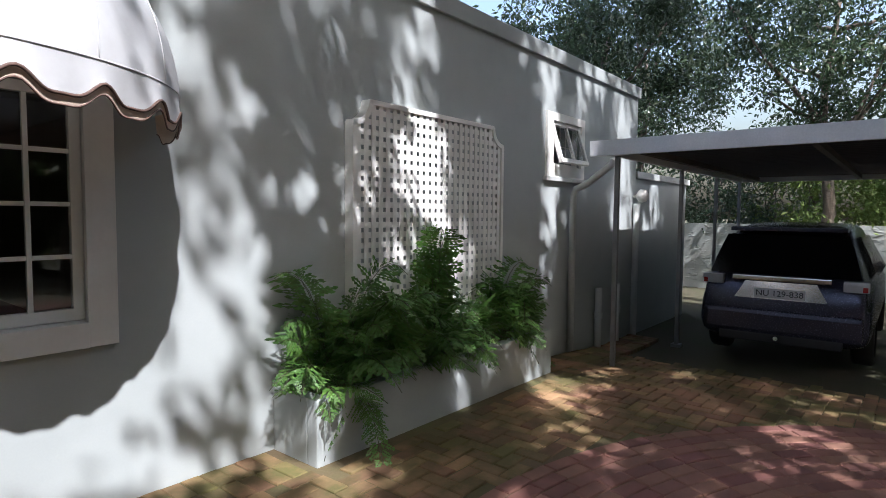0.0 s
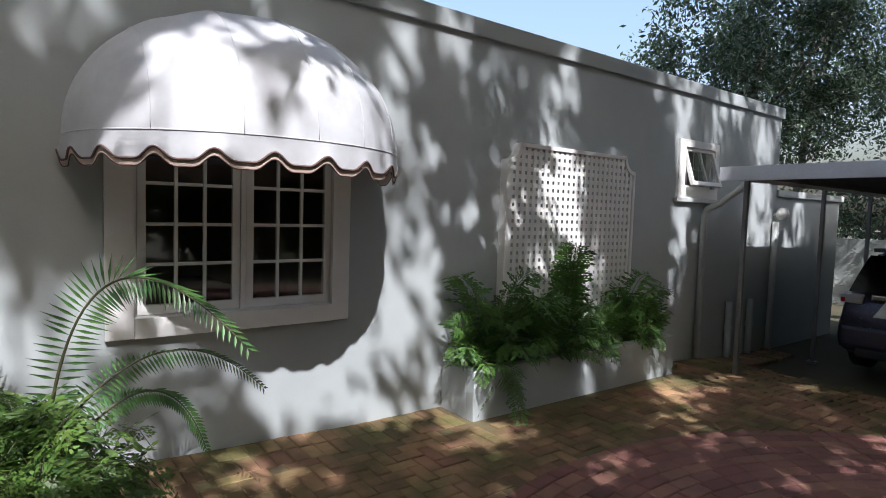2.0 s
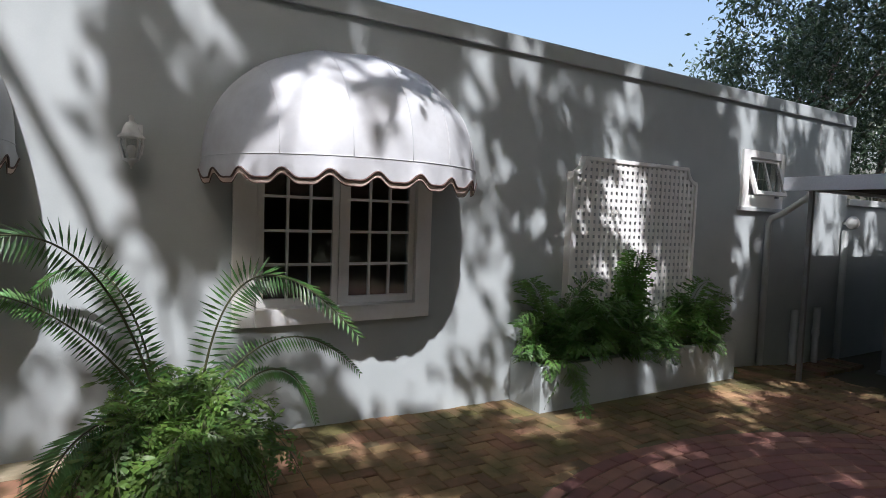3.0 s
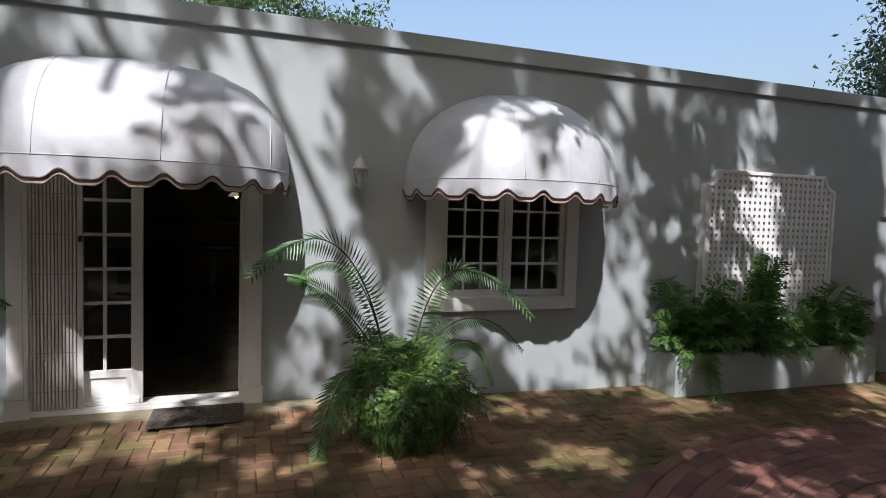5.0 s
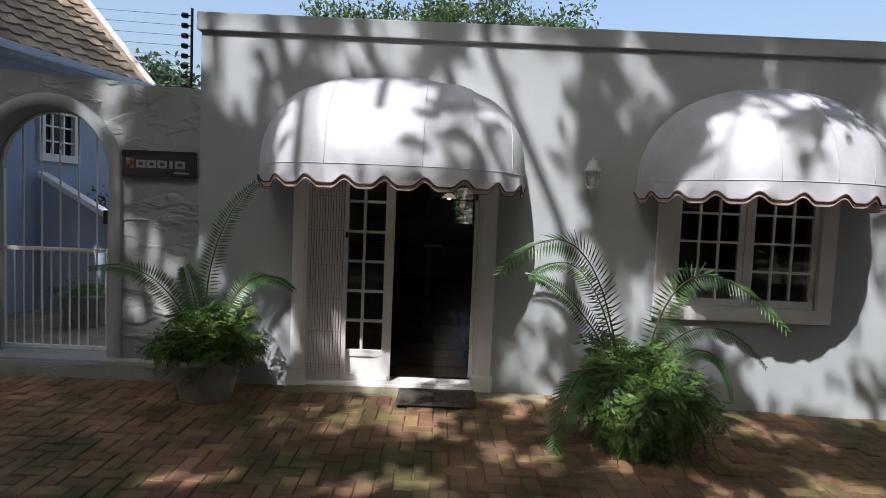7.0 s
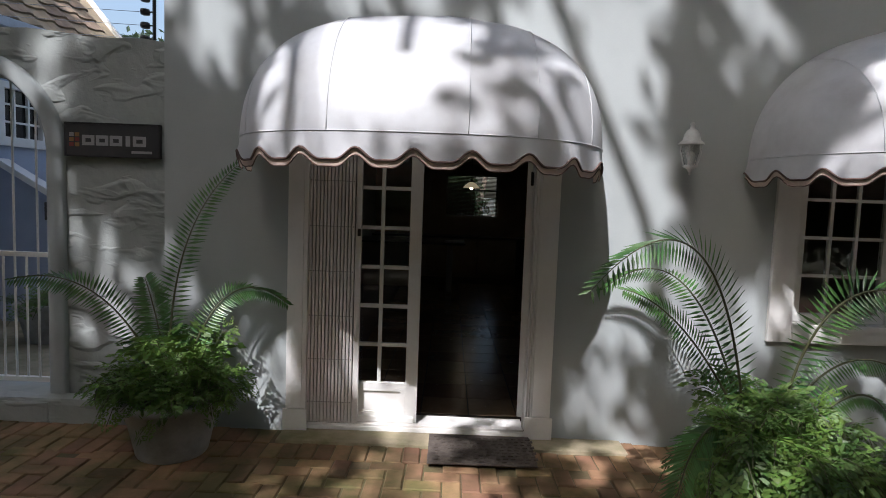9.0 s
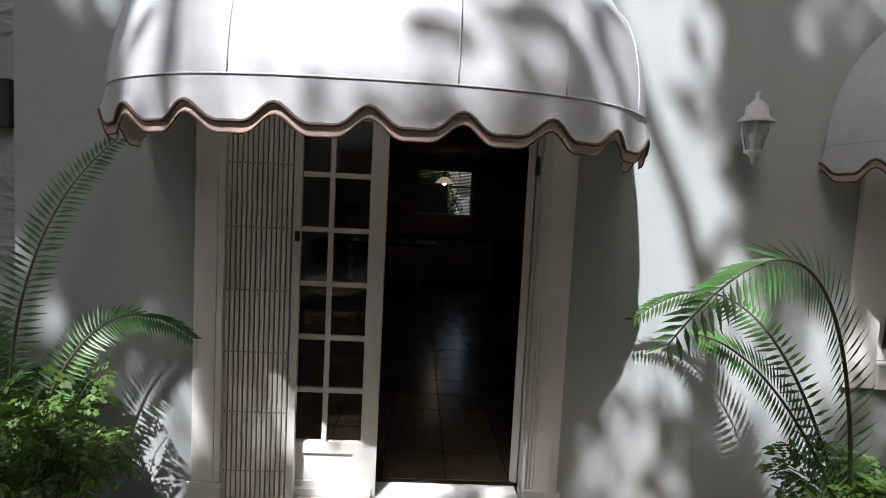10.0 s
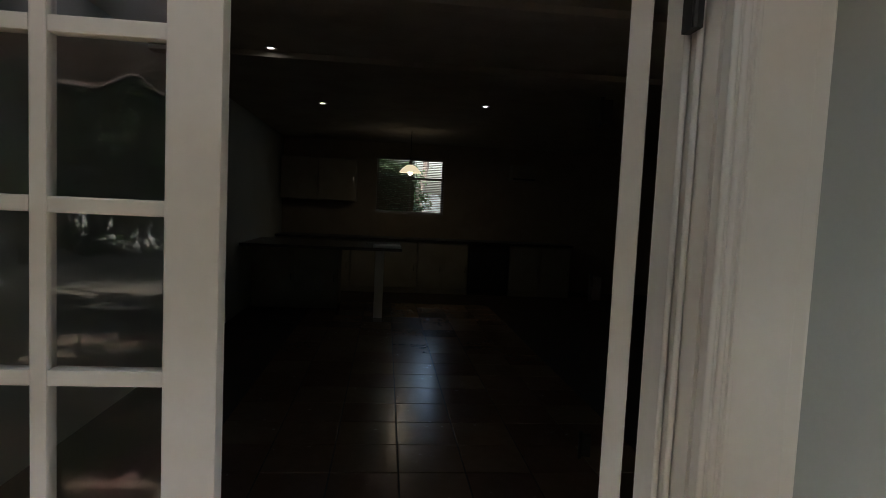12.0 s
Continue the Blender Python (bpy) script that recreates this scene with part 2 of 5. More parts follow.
def tube(bm, pts, radii, seg=8):
    pts = [Vector(p) for p in pts]
    rings = []
    for i, p in enumerate(pts):
        d = (pts[min(i + 1, len(pts) - 1)] - pts[max(i - 1, 0)]).normalized()
        a = d.cross(Vector((0.13, 0.31, 0.94))).normalized()
        b = d.cross(a)
        r = radii[i] if isinstance(radii, (list, tuple)) else radii
        rings.append([bm.verts.new(p + (a * math.cos(2 * math.pi * k / seg) + b * math.sin(2 * math.pi * k / seg)) * r) for k in range(seg)])
    for q0, q1 in zip(rings, rings[1:]):
        for k in range(seg):
            j = (k + 1) % seg
            bm.faces.new((q0[k], q0[j], q1[j], q1[k]))
    bm.faces.new(rings[0][::-1])
    bm.faces.new(rings[-1])
    return bm


def lathe(bm, prof, cx, cy, seg=24):
    rings = [[bm.verts.new((cx + r * math.cos(2 * math.pi * i / seg), cy + r * math.sin(2 * math.pi * i / seg), z)) for i in range(seg)] for r, z in prof]
    for q0, q1 in zip(rings, rings[1:]):
        for k in range(seg):
            j = (k + 1) % seg
            bm.faces.new((q0[k], q0[j], q1[j], q1[k]))
    return bm


def holed(bm, u0, u1, z0, z1, v0, v1, holes, axis="x"):
    """A wall slab along x (or y) with rectangular openings through it, as one closed mesh."""
    us = sorted({u0, u1, *[h[0] for h in holes], *[h[1] for h in holes]})
    zs = sorted({z0, z1, *[h[2] for h in holes], *[h[3] for h in holes]})
    pt = (lambda u, v, z: (u, v, z)) if axis == "x" else (lambda u, v, z: (v, u, z))
    cache = {}

    def vert(u, v, z):
        k = (u, v, z)
        if k not in cache:
            cache[k] = bm.verts.new(pt(u, v, z))
        return cache[k]

    def solid(i, j):
        if not (0 <= i < len(us) - 1 and 0 <= j < len(zs) - 1):
            return False
        cu, cz = (us[i] + us[i + 1]) / 2, (zs[j] + zs[j + 1]) / 2
        return not any(h[0] < cu < h[1] and h[2] < cz < h[3] for h in holes)

    for i in range(len(us) - 1):
        for j in range(len(zs) - 1):
            if not solid(i, j):
                continue
            a, b, c, d = us[i], us[i + 1], zs[j], zs[j + 1]
            for v in (v0, v1):
                bm.faces.new([vert(a, v, c), vert(b, v, c), vert(b, v, d), vert(a, v, d)])
            for di, dj, e in ((-1, 0, ((a, c), (a, d))), (1, 0, ((b, c), (b, d))), (0, -1, ((a, c), (b, c))), (0, 1, ((a, d), (b, d)))):
                if not solid(i + di, j + dj):
                    (p, q), (r, s) = e
                    bm.faces.new([vert(p, v0, q), vert(r, v0, s), vert(r, v1, s), vert(p, v1, q)])
    return bm


def ground_z(x):
    """The yard falls gently towards the carport."""
    pts = ((-60, 0.0), (-0.7, -0.01), (2.0, -0.11), (5.7, -0.135), (8.0, -0.32), (60, -0.36))
    for (a, za), (b, zb) in zip(pts, pts[1:]):
        if x <= b:
            return za + (zb - za) * max(0.0, (x - a) / (b - a))
    return pts[-1][1]


# ---- ground, house shell ----
def ground_sheet():
    xs = [-400, -60, -20, -10, -6, -3, -0.7, 0.6, 2, 3.8, 5.7, 6.8, 8, 12, 20, 60, 400]
    ys = [-400, -60, -20, -8, -4, 0, 4, 12, 40, 400]
    verts = [(x, y, ground_z(x) - 0.055) for x in xs for y in ys]
    n = len(ys)
    faces = [(i * n + j, (i + 1) * n + j, (i + 1) * n + j + 1, i * n + j + 1) for i in range(len(xs) - 1) for j in range(n - 1)]
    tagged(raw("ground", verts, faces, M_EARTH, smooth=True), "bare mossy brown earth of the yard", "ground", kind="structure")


ground_sheet()

W0, W1, TOP = -3.86, 9.09, 3.135
DOOR = (-2.93, -1.29, -0.3, 2.13)
WIN = (0.42, 1.80, 0.86, 2.06)
SWIN = (6.50, 7.20, 1.99, 2.49)
tagged(part("wall_front", holed(bmesh.new(), W0, W1, -0.6, TOP, 0.0, 0.26, [DOOR, WIN, SWIN]), M_WALL), "pale grey-green painted plaster front wall", "wall", kind="structure")
tagged(part("parapet_band", B(W0 - 0.03, W1 + 0.03, -0.035, 0.29, TOP, TOP + 0.155, bevel=0.012), M_WALL), "plastered band along the parapet top", "trim", kind="structure")
tagged(part("wall_west", B(W0, W0 + 0.25, 0.26, 9.2, -0.3, TOP), M_WALL), "plain grey painted end wall", "wall", kind="structure")
tagged(part("wall_east", B(W1 - 0.25, W1, 0.26, 9.2, -0.6, TOP), M_WALL), "plain grey painted end wall", "wall", kind="structure")
FARW = (-2.02, -0.84, 1.33, 2.30)
tagged(part("wall_back", holed(bmesh.new(), W0, W1, -0.6, TOP, 9.2, 9.45, [FARW]), M_ROOM), "plain back wall of the room", "wall", kind="structure")
tagged(part("wall_partition", B(3.2, 3.32, 0.26, 9.2, 0.0, 2.55), M_ROOM), "plain inner partition wall", "wall", kind="structure")
tagged(part("wall_lining", holed(bmesh.new(), W0 + 0.25, W1 - 0.25, 0.0, 2.55, 0.26, 0.275, [(DOOR[0], DOOR[1], -0.1, DOOR[3]), WIN, SWIN]), M_ROOM), "plain inner face of the front wall", "wall", kind="structure")
tagged(part("ceiling", B(W0 + 0.25, W1 - 0.25, 0.26, 9.2, 2.55, 2.75), M_CEIL), "dim plain ceiling", "ceiling", kind="structure")
for yb in (2.2, 3.6):
    tagged(part("ceiling_cove", B(W0 + 0.25, 3.2, yb, yb + 0.12, 2.505, 2.549), M_CEIL), "shallow ceiling batten", "trim", kind="structure")
room_floor = tagged(part("floor", B(W0 + 0.25, W1 - 0.25, 0.26, 9.2, -0.1, 0.028), M_GROUT), "dark glossy terracotta tiled floor", "floor", kind="structure")

# lower wing past the corner, and the boundary walls that close the yard
tagged(part("wall_wing", B(W1 + 0.001, 11.6, 0.02, 0.27, -0.6, 1.98, bevel=0.01), M_WALL), "low grey plastered wall beyond the house corner", "wall", kind="structure")
tagged(part("wall_wing_cap", B(W1 + 0.001, 11.66, -0.03, 0.32, 1.98, 2.08, bevel=0.01), M_PIPE), "weathered coping of the low wall", "trim", kind="structure")
tagged(part("wall_boundary_east", B(16.0, 16.2, -22, 4, -0.6, 1.25), M_ROUGH), "grey boundary wall behind the carport", "wall", kind="structure")
tagged(part("wall_boundary_north", B(11.6, 16.0, 3.8, 4.0, -0.6, 1.25), M_ROUGH), "grey boundary wall", "wall", kind="structure")

# ---- garden wall with the arched gateway ----
GY0, GY1 = 0.10, 0.36
AX0, AX1, ASPR = -5.86, -4.70, 1.87


def garden_wall():
    bm = bmesh.new()
    cx, r = (AX0 + AX1) / 2, (AX1 - AX0) / 2
    outline = [(W0 - 0.002, -0.3), (W0 - 0.002, 2.63)]
    for i in range(1, 24):
        x = W0 - i * 0.2
        outline.append((x, 2.63 + 0.07 * (W0 - x) * 0.9 + 0.012 * math.sin(i * 1.7)))
    outline += [(outline[-1][0], -0.3), (AX0, -0.3)]
    outline += [(cx + r * math.cos(a), ASPR + r * math.sin(a)) for a in [math.pi * (1 - i / 20) for i in range(21)]]
    outline += [(AX1, -0.3)]
    vs = [bm.verts.new((x, GY0, z)) for x, z in outline]
    f = bm.faces.new(vs)
    ret = bmesh.ops.extrude_face_region(bm, geom=[f])
    bmesh.ops.translate(bm, verts=[v for v in ret["geom"] if isinstance(v, bmesh.types.BMVert)], vec=(0, GY1 - GY0, 0))
    ob = part("wall_garden", bm, M_ROUGH)
    tagged(ob, "rough hand-trowelled grey-green garden wall", "wall", kind="structure")
    bm = bmesh.new()
    rings = []
    path = [(AX0, -0.02)] + [(cx + r * math.cos(a), ASPR + r * math.sin(a)) for a in [math.pi * (1 - i / 24) for i in range(25)]] + [(AX1, -0.02)]
    for i, (x, z) in enumerate(path):
        dx, dz = x - cx, (z - ASPR if z > ASPR else 0)
        L = math.hypot(dx, dz) or 1
        ox, oz = dx / L, dz / L
        rings.append([bm.verts.new((x + ox * o, y, z + oz * o)) for o, y in ((-0.02, GY0 + 0.2), (-0.02, GY0 - 0.03), (0.0, GY0 - 0.045), (0.085, GY0 - 0.045), (0.10, GY0 - 0.03), (0.10, GY0 + 0.02))])
    for a, b in zip(rings, rings[1:]):
        for k in range(5):
            bm.faces.new((a[k], b[k], b[k + 1], a[k + 1]))
    tagged(part("arch_trim", bm, M_WALL, smooth=True), "smooth plaster surround of the arched gateway", "trim", kind="structure")
    tagged(part("wall_garden_plinth", B(-8.3, W0 - 0.01, GY0 - 0.14, GY0 - 0.002, -0.2, 0.16, bevel=0.05), M_ROUGH), "lumpy plastered plinth of the garden wall", "trim", kind="structure")


garden_wall()


# ---- awnings ----
def awning(cx, half, proj, z0, height, square, seams, label):
    """A dome awning: U-shaped ribs that fan out from the wall, and a scalloped valance hung from the front rib."""
    a = thing("dome_awning", (cx, 0, z0), label, "awning", "white dome awnings")

    def rib(s):
        """One U-shaped rib in its own plane: across, out."""
        ang = math.pi * (1 - s)
        c, q = math.cos(ang), abs(math.sin(ang))
        return math.copysign(abs(c) ** (2 / square), c) * half, q ** (2 / square)

    NS, NT = 64, 18
    bm = bmesh.new()
    grid = []
    for j in range(NT + 1):
        th = math.pi / 2 * j / NT
        row = []
        for i in range(NS + 1):
            u, v = rib(i / NS)
            sag = 0.018 * math.sin(th * 6) ** 2 * v * (0.5 + 0.5 * math.sin(i * 0.9))
            row.append(bm.verts.new((cx + u, -(proj - sag) * v * math.cos(th) - 0.012, z0 + (height - sag) * v * math.sin(th))))
        grid.append(row)
    for j in range(NT):
        for i in range(NS):
            bm.faces.new((grid[j][i], grid[j][i + 1], grid[j + 1][i + 1], grid[j + 1][i]))
    bmesh.ops.remove_doubles(bm, verts=bm.verts, dist=0.0005)
    canopy = part("canopy", bm, M_CANVAS, a, "white weathered canvas canopy", smooth=True)
    for s in seams:
        bm = bmesh.new()
        pts = []
        for j in range(NT + 1):
            th = math.pi / 2 * j / NT
            u, v = rib(s)
            pts.append((cx + u, -(proj + 0.002) * v * math.cos(th) - 0.012, z0 + (height + 0.002) * v * math.sin(th)))
        tube(bm, pts, 0.0028, 5)
        part("seam", bm, M_CANVAS, canopy, smooth=True)
    bm = bmesh.new()
    tube(bm, [(cx + rib(i / NS)[0], -proj * rib(i / NS)[1] - 0.012, z0 + 0.004) for i in range(NS + 1)], 0.0045, 6)
    part("front_rib", bm, M_CANVAS, a, smooth=True)
    # valance along the front rib
    dense = [rib(i / 400) for i in range(401)]
    P = [Vector((cx + u, -proj * v - 0.012)) for u, v in dense]
    L = [0.0]
    for p, q in zip(P, P[1:]):
        L.append(L[-1] + (q - p).length)
    total = L[-1]
    n_sc = round(total / 0.285)
    N = n_sc * 16
    outer = []
    k = 0
    for i in range(N + 1):
        s = total * i / N
        while k < 399 and L[k + 1] < s:
            k += 1
        f = (s - L[k]) / max(1e-9, L[k + 1] - L[k])
        p = P[k].lerp(P[k + 1], f)
        nrm = Vector((P[k + 1].y - P[k].y, -(P[k + 1].x - P[k].x)))
        nrm = nrm.normalized() if nrm.length else Vector((0, -1))
        ph = 2 * math.pi * i / 16
        drop = 0.120 - 0.030 * math.cos(ph) - 0.010 * math.cos(2 * ph)
        wave = 0.006 * math.sin(ph * 0.5 + 1) + 0.010 * math.cos(ph)
        outer.append((p, nrm, drop, wave))
    bm = bmesh.new()
    rows = []
    for p, nrm, drop, wave in outer:
        b = p + nrm * (wave + 0.004)
        m = p + nrm * wave * 0.4
        rows.append([bm.verts.new((p.x, p.y, z0)), bm.verts.new((m.x, m.y, z0 - drop * 0.5)), bm.verts.new((b.x, b.y, z0 - drop))])
    for r, q in zip(rows, rows[1:]):
        for m in range(2):
            bm.faces.new((r[m], q[m], q[m + 1], r[m + 1]))
    val = part("valance", bm, M_CANVAS, a, "scalloped white canvas valance", smooth=True)
    bm = bmesh.new()
    rows = []
    for p, nrm, drop, wave in outer:
        b = p + nrm * (wave - 0.003)
        t = p - nrm * 0.008
        rows.append([bm.verts.new((t.x, t.y, z0 - 0.02)), bm.verts.new((b.x, b.y, z0 - drop - 0.036))])
    for r, q in zip(rows, rows[1:]):
        bm.faces.new((r[0], q[0], q[1], r[1]))
    part("valance_lining", bm, M_LINING, val, "beige inner lining of the valance", smooth=True)
    bm = bmesh.new()
    tube(bm, [(*(p + nrm * (wave + 0.005)), z0 - drop) for p, nrm, drop, wave in outer], 0.0065, 5)
    part("binding", bm, M_PIPING, val, "dark brown bound edge", smooth=True)
    bm = bmesh.new()
    tube(bm, [(*(p + nrm * (wave - 0.003)), z0 - drop - 0.036) for p, nrm, drop, wave in outer], 0.0035, 5)
    part("binding", bm, M_PIPING, val, smooth=True)
    return a


awning(-2.105, 1.13, 0.996, 1.945, 0.83, 2.65, (0.20, 0.405, 0.548, 0.653, 0.80), "white canvas dome awning with scalloped edge over the door")
awning(1.09, 1.03, 1.00, 1.955, 0.86, 2.12, (0.27, 0.414, 0.527, 0.625, 0.75), "white canvas dome awning with scalloped edge over the window")


# ---- french door, trim, folding security gate ----
def door_trim():
    for x0, x1 in ((-3.005, -2.865), (-1.335, -1.175)):
        bm = B(x0, x1, -0.034, -0.001, -0.02, 2.255, bevel=0.006)
        box(bm, x0 + 0.03, x1 - 0.03, -0.040, -0.030, 0.16, 2.24, bevel=0.003)
        tagged(part("trim_door", bm, M_TRIM), "white painted timber door surround", "trim", kind="structure")
    for x0, x1 in ((-3.02, -2.852), (-1.35, -1.16)):
        tagged(part("trim_door_block", B(x0, x1, -0.052, -0.041, -0.02, 0.155, bevel=0.004), M_TRIM), "white plinth block of the door surround", "trim", kind="structure")
    tagged(part("trim_door_head", B(-2.864, -1.336, -0.034, -0.001, 2.105, 2.255, bevel=0.006), M_TRIM), "white painted head of the door surround", "trim", kind="structure")
    for bm in (B(-2.929, -2.878, 0.002, 0.255, 0.03, 2.129), box(B(-1.338, -1.291, 0.002, 0.10, 0.03, 2.129), -1.303, -1.291, 0.10, 0.255, 0.03, 2.129)):
        tagged(part("trim_door_jamb", bm, M_TRIM), "white painted rebated door jamb", "trim", kind="structure")
    tagged(part("trim_door_lintel", B(-2.877, -1.339, 0.002, 0.255, 2.09, 2.129), M_TRIM), "white painted door head", "trim", kind="structure")


door_trim()
for k, (xa, ya) in enumerate(((-1.3365, -0.0405), (-1.318, -0.0385), (-1.300, -0.0385))):
    tagged(part("trim_door_moulding", tube(bmesh.new(), [(xa, ya + 0.004, 0.16), (xa, ya + 0.004, 1.2), (xa, ya + 0.004, 2.24)], 0.006, 8), M_TRIM, smooth=True), "rounded bead of the door surround", "trim", kind="structure")
for yy in (0.045, 0.085):
    tagged(part("trim_door_moulding", tube(bmesh.new(), [(-1.347, yy, 0.035), (-1.347, yy, 1.0), (-1.347, yy, 2.088)], 0.006, 8), M_TRIM, smooth=True), "rounded bead of the door jamb", "trim", kind="structure")


def french_leaf(name, label):
    """A glazed leaf, hinge stile at x = 0, 0.765 wide, made in the plane y = 0."""
    d = thing(name, (0, 0, 0), label, "door", "french door leaves")
    w, h, t = 0.74, 2.035, 0.022
    for x0, x1 in ((0, 0.085), (w - 0.085, w)):
        part("stile", B(x0, x1, -t, t, 0, h, bevel=0.004), M_TRIM, d)
    part("bottom_rail", holed(bmesh.new(), 0.085, w - 0.085, 0, 0.282, -t, t, [(0.12, w - 0.12, 0.075, 0.225)]), M_TRIM, d)
    part("kick_panel", B(0.121, w - 0.121, -0.008, 0.008, 0.076, 0.224), M_TRIM, d)
    part("weather_bar", B(0.02, w - 0.02, -t - 0.035, -t, 0.012, 0.05, bevel=0.008), M_TRIM, d)
    part("top_rail", B(0.085, w - 0.085, -t, t, h - 0.10, h, bevel=0.004), M_TRIM, d)
    pw = (w - 0.17) / 3
    ph = (h - 0.10 - 0.282) / 6
    for c in (1, 2):
        x = 0.085 + pw * c
        part("muntin", B(x - 0.013, x + 0.013, -0.016, 0.016, 0.282, h - 0.10, bevel=0.004), M_TRIM, d)
    for r in range(1, 6):
        z = 0.282 + ph * r
        for c in range(3):
            x = 0.085 + pw * c
            part("glazing_bar", B(x + (0.013 if c else 0), x + pw - (0.013 if c < 2 else 0), -0.016, 0.016, z - 0.013, z + 0.013, bevel=0.004), M_TRIM, d)
    for c in range(3):
        for r in range(6):
            p = part("pane", B(0.085 + pw * c + 0.005, 0.085 + pw * (c + 1) - 0.005, -0.002, 0.002, 0.282 + ph * r + 0.005, 0.282 + ph * (r + 1) - 0.005), M_GLASS, d)
            p.visible_shadow = False
    return d


leaf = french_leaf("french_door", "white timber french door leaf with small glass panes, closed")
leaf.matrix_world = pose(-2.842, 0.105, 0.034)
leaf2 = copy_thing(leaf, pose(-1.342, 0.285, 0.034, 0, 0, 66))
tagged(leaf2, "white timber french door leaf with small panes, swung open inwards")
for z in (0.30, 1.05, 1.86):
    bm = B(-1.352, -1.342, 0.215, 0.27, z, z + 0.11, bevel=0.003)
    rod(bm, (-1.354, 0.262, z - 0.01), (-1.354, 0.262, z + 0.12), 0.009)
    part("hinge", bm, M_RUST, leaf2, "dark worn steel hinge")


def folding_gate():
    g = thing("security_gate", (-2.72, 0.03, 0.03), "white steel folding security gate, folded open beside the door", "gate")
    part("bottom_track", B(-2.873, -1.349, 0.0070, 0.0570, 0.029, 0.043), M_GATE, g)
    part("top_track", B(-2.873, -1.349, 0.0020, 0.0620, 2.045, 2.088), M_GATE, g)
    n = 13
    x0, x1 = -2.860, -2.568
    for i in range(n):
        x = x0 + (x1 - x0) * i / (n - 1)
        part("upright", B(x - 0.0088, x + 0.0088, 0.0120, 0.0520, 0.046, 2.04, bevel=0.003), M_GATE, g)
    part("lock_stile", B(-2.551, -2.513, 0.0120, 0.0520, 0.046, 2.043, bevel=0.004), M_GATE, g)
    part("lock", B(-2.538, -2.516, 0.0010, 0.0120, 1.36, 1.41, bevel=0.004), M_RUST, g, "dark lock cylinder")
    dx = (x1 - x0) / (n - 1)
    for lv in (0.19, 0.495, 0.80, 1.11, 1.42, 1.73):
        for i in range(n - 1):
            xa = x0 + dx * i
            for s, yy in ((1, 0.034), (-1, 0.040)):
                bm = bmesh.new()
                za, zb = lv - s * 0.10, lv + s * 0.10
                v = [bm.verts.new(p) for p in ((xa, yy - 0.0015, za - 0.011), (xa, yy - 0.0015, za + 0.011), (xa + dx, yy - 0.0015, zb + 0.011), (xa + dx, yy - 0.0015, zb - 0.011))]
                f = bm.faces.new(v)
                r = bmesh.ops.extrude_face_region(bm, geom=[f])
                bmesh.ops.translate(bm, verts=[q for q in r["geom"] if isinstance(q, bmesh.types.BMVert)], vec=(0, 0.003, 0))
                part("lattice_strip", bm, M_GATE, g)
        for i in range(n):
            x = x0 + dx * i
            part("rivet", rod(bmesh.new(), (x, 0.0105, lv), (x, 0.0175, lv), 0.004, seg=6), M_RUST, g)
    return g


folding_gate()
tagged(part("threshold", B(-2.877, -1.339, 0.001, 0.262, -0.05, 0.0275, bevel=0.006), M_TRIM), "worn white threshold at the door", "trim", kind="structure")
sill = tagged(part("door_step", B(-3.02, -0.68, -0.22, -0.001, -0.2, 0.004, bevel=0.02), M_CONC), "worn mossy concrete step below the door", "trim", kind="structure")


def doormat():
    m = thing("doormat", (-1.66, -0.27, 0.012), "dark patterned rubber doormat on the step", "doormat")
    bm = B(-2.0, -1.32, -0.50, -0.06, 0.010, 0.022, bevel=0.004)
    part("mat_base", bm, M_MAT, m)
    bm = bmesh.new()
    for i in range(9):
        for j in range(14):
            x, y = -1.965 + j * 0.0475, -0.47 + i * 0.044
            box(bm, x + (0.012 if i % 2 else 0), x + 0.03 + (0.012 if i % 2 else 0), y, y + 0.028, 0.0222, 0.0265)
    part("mat_ribs", bm, M_MAT, m, kind="stuff")


doormat()


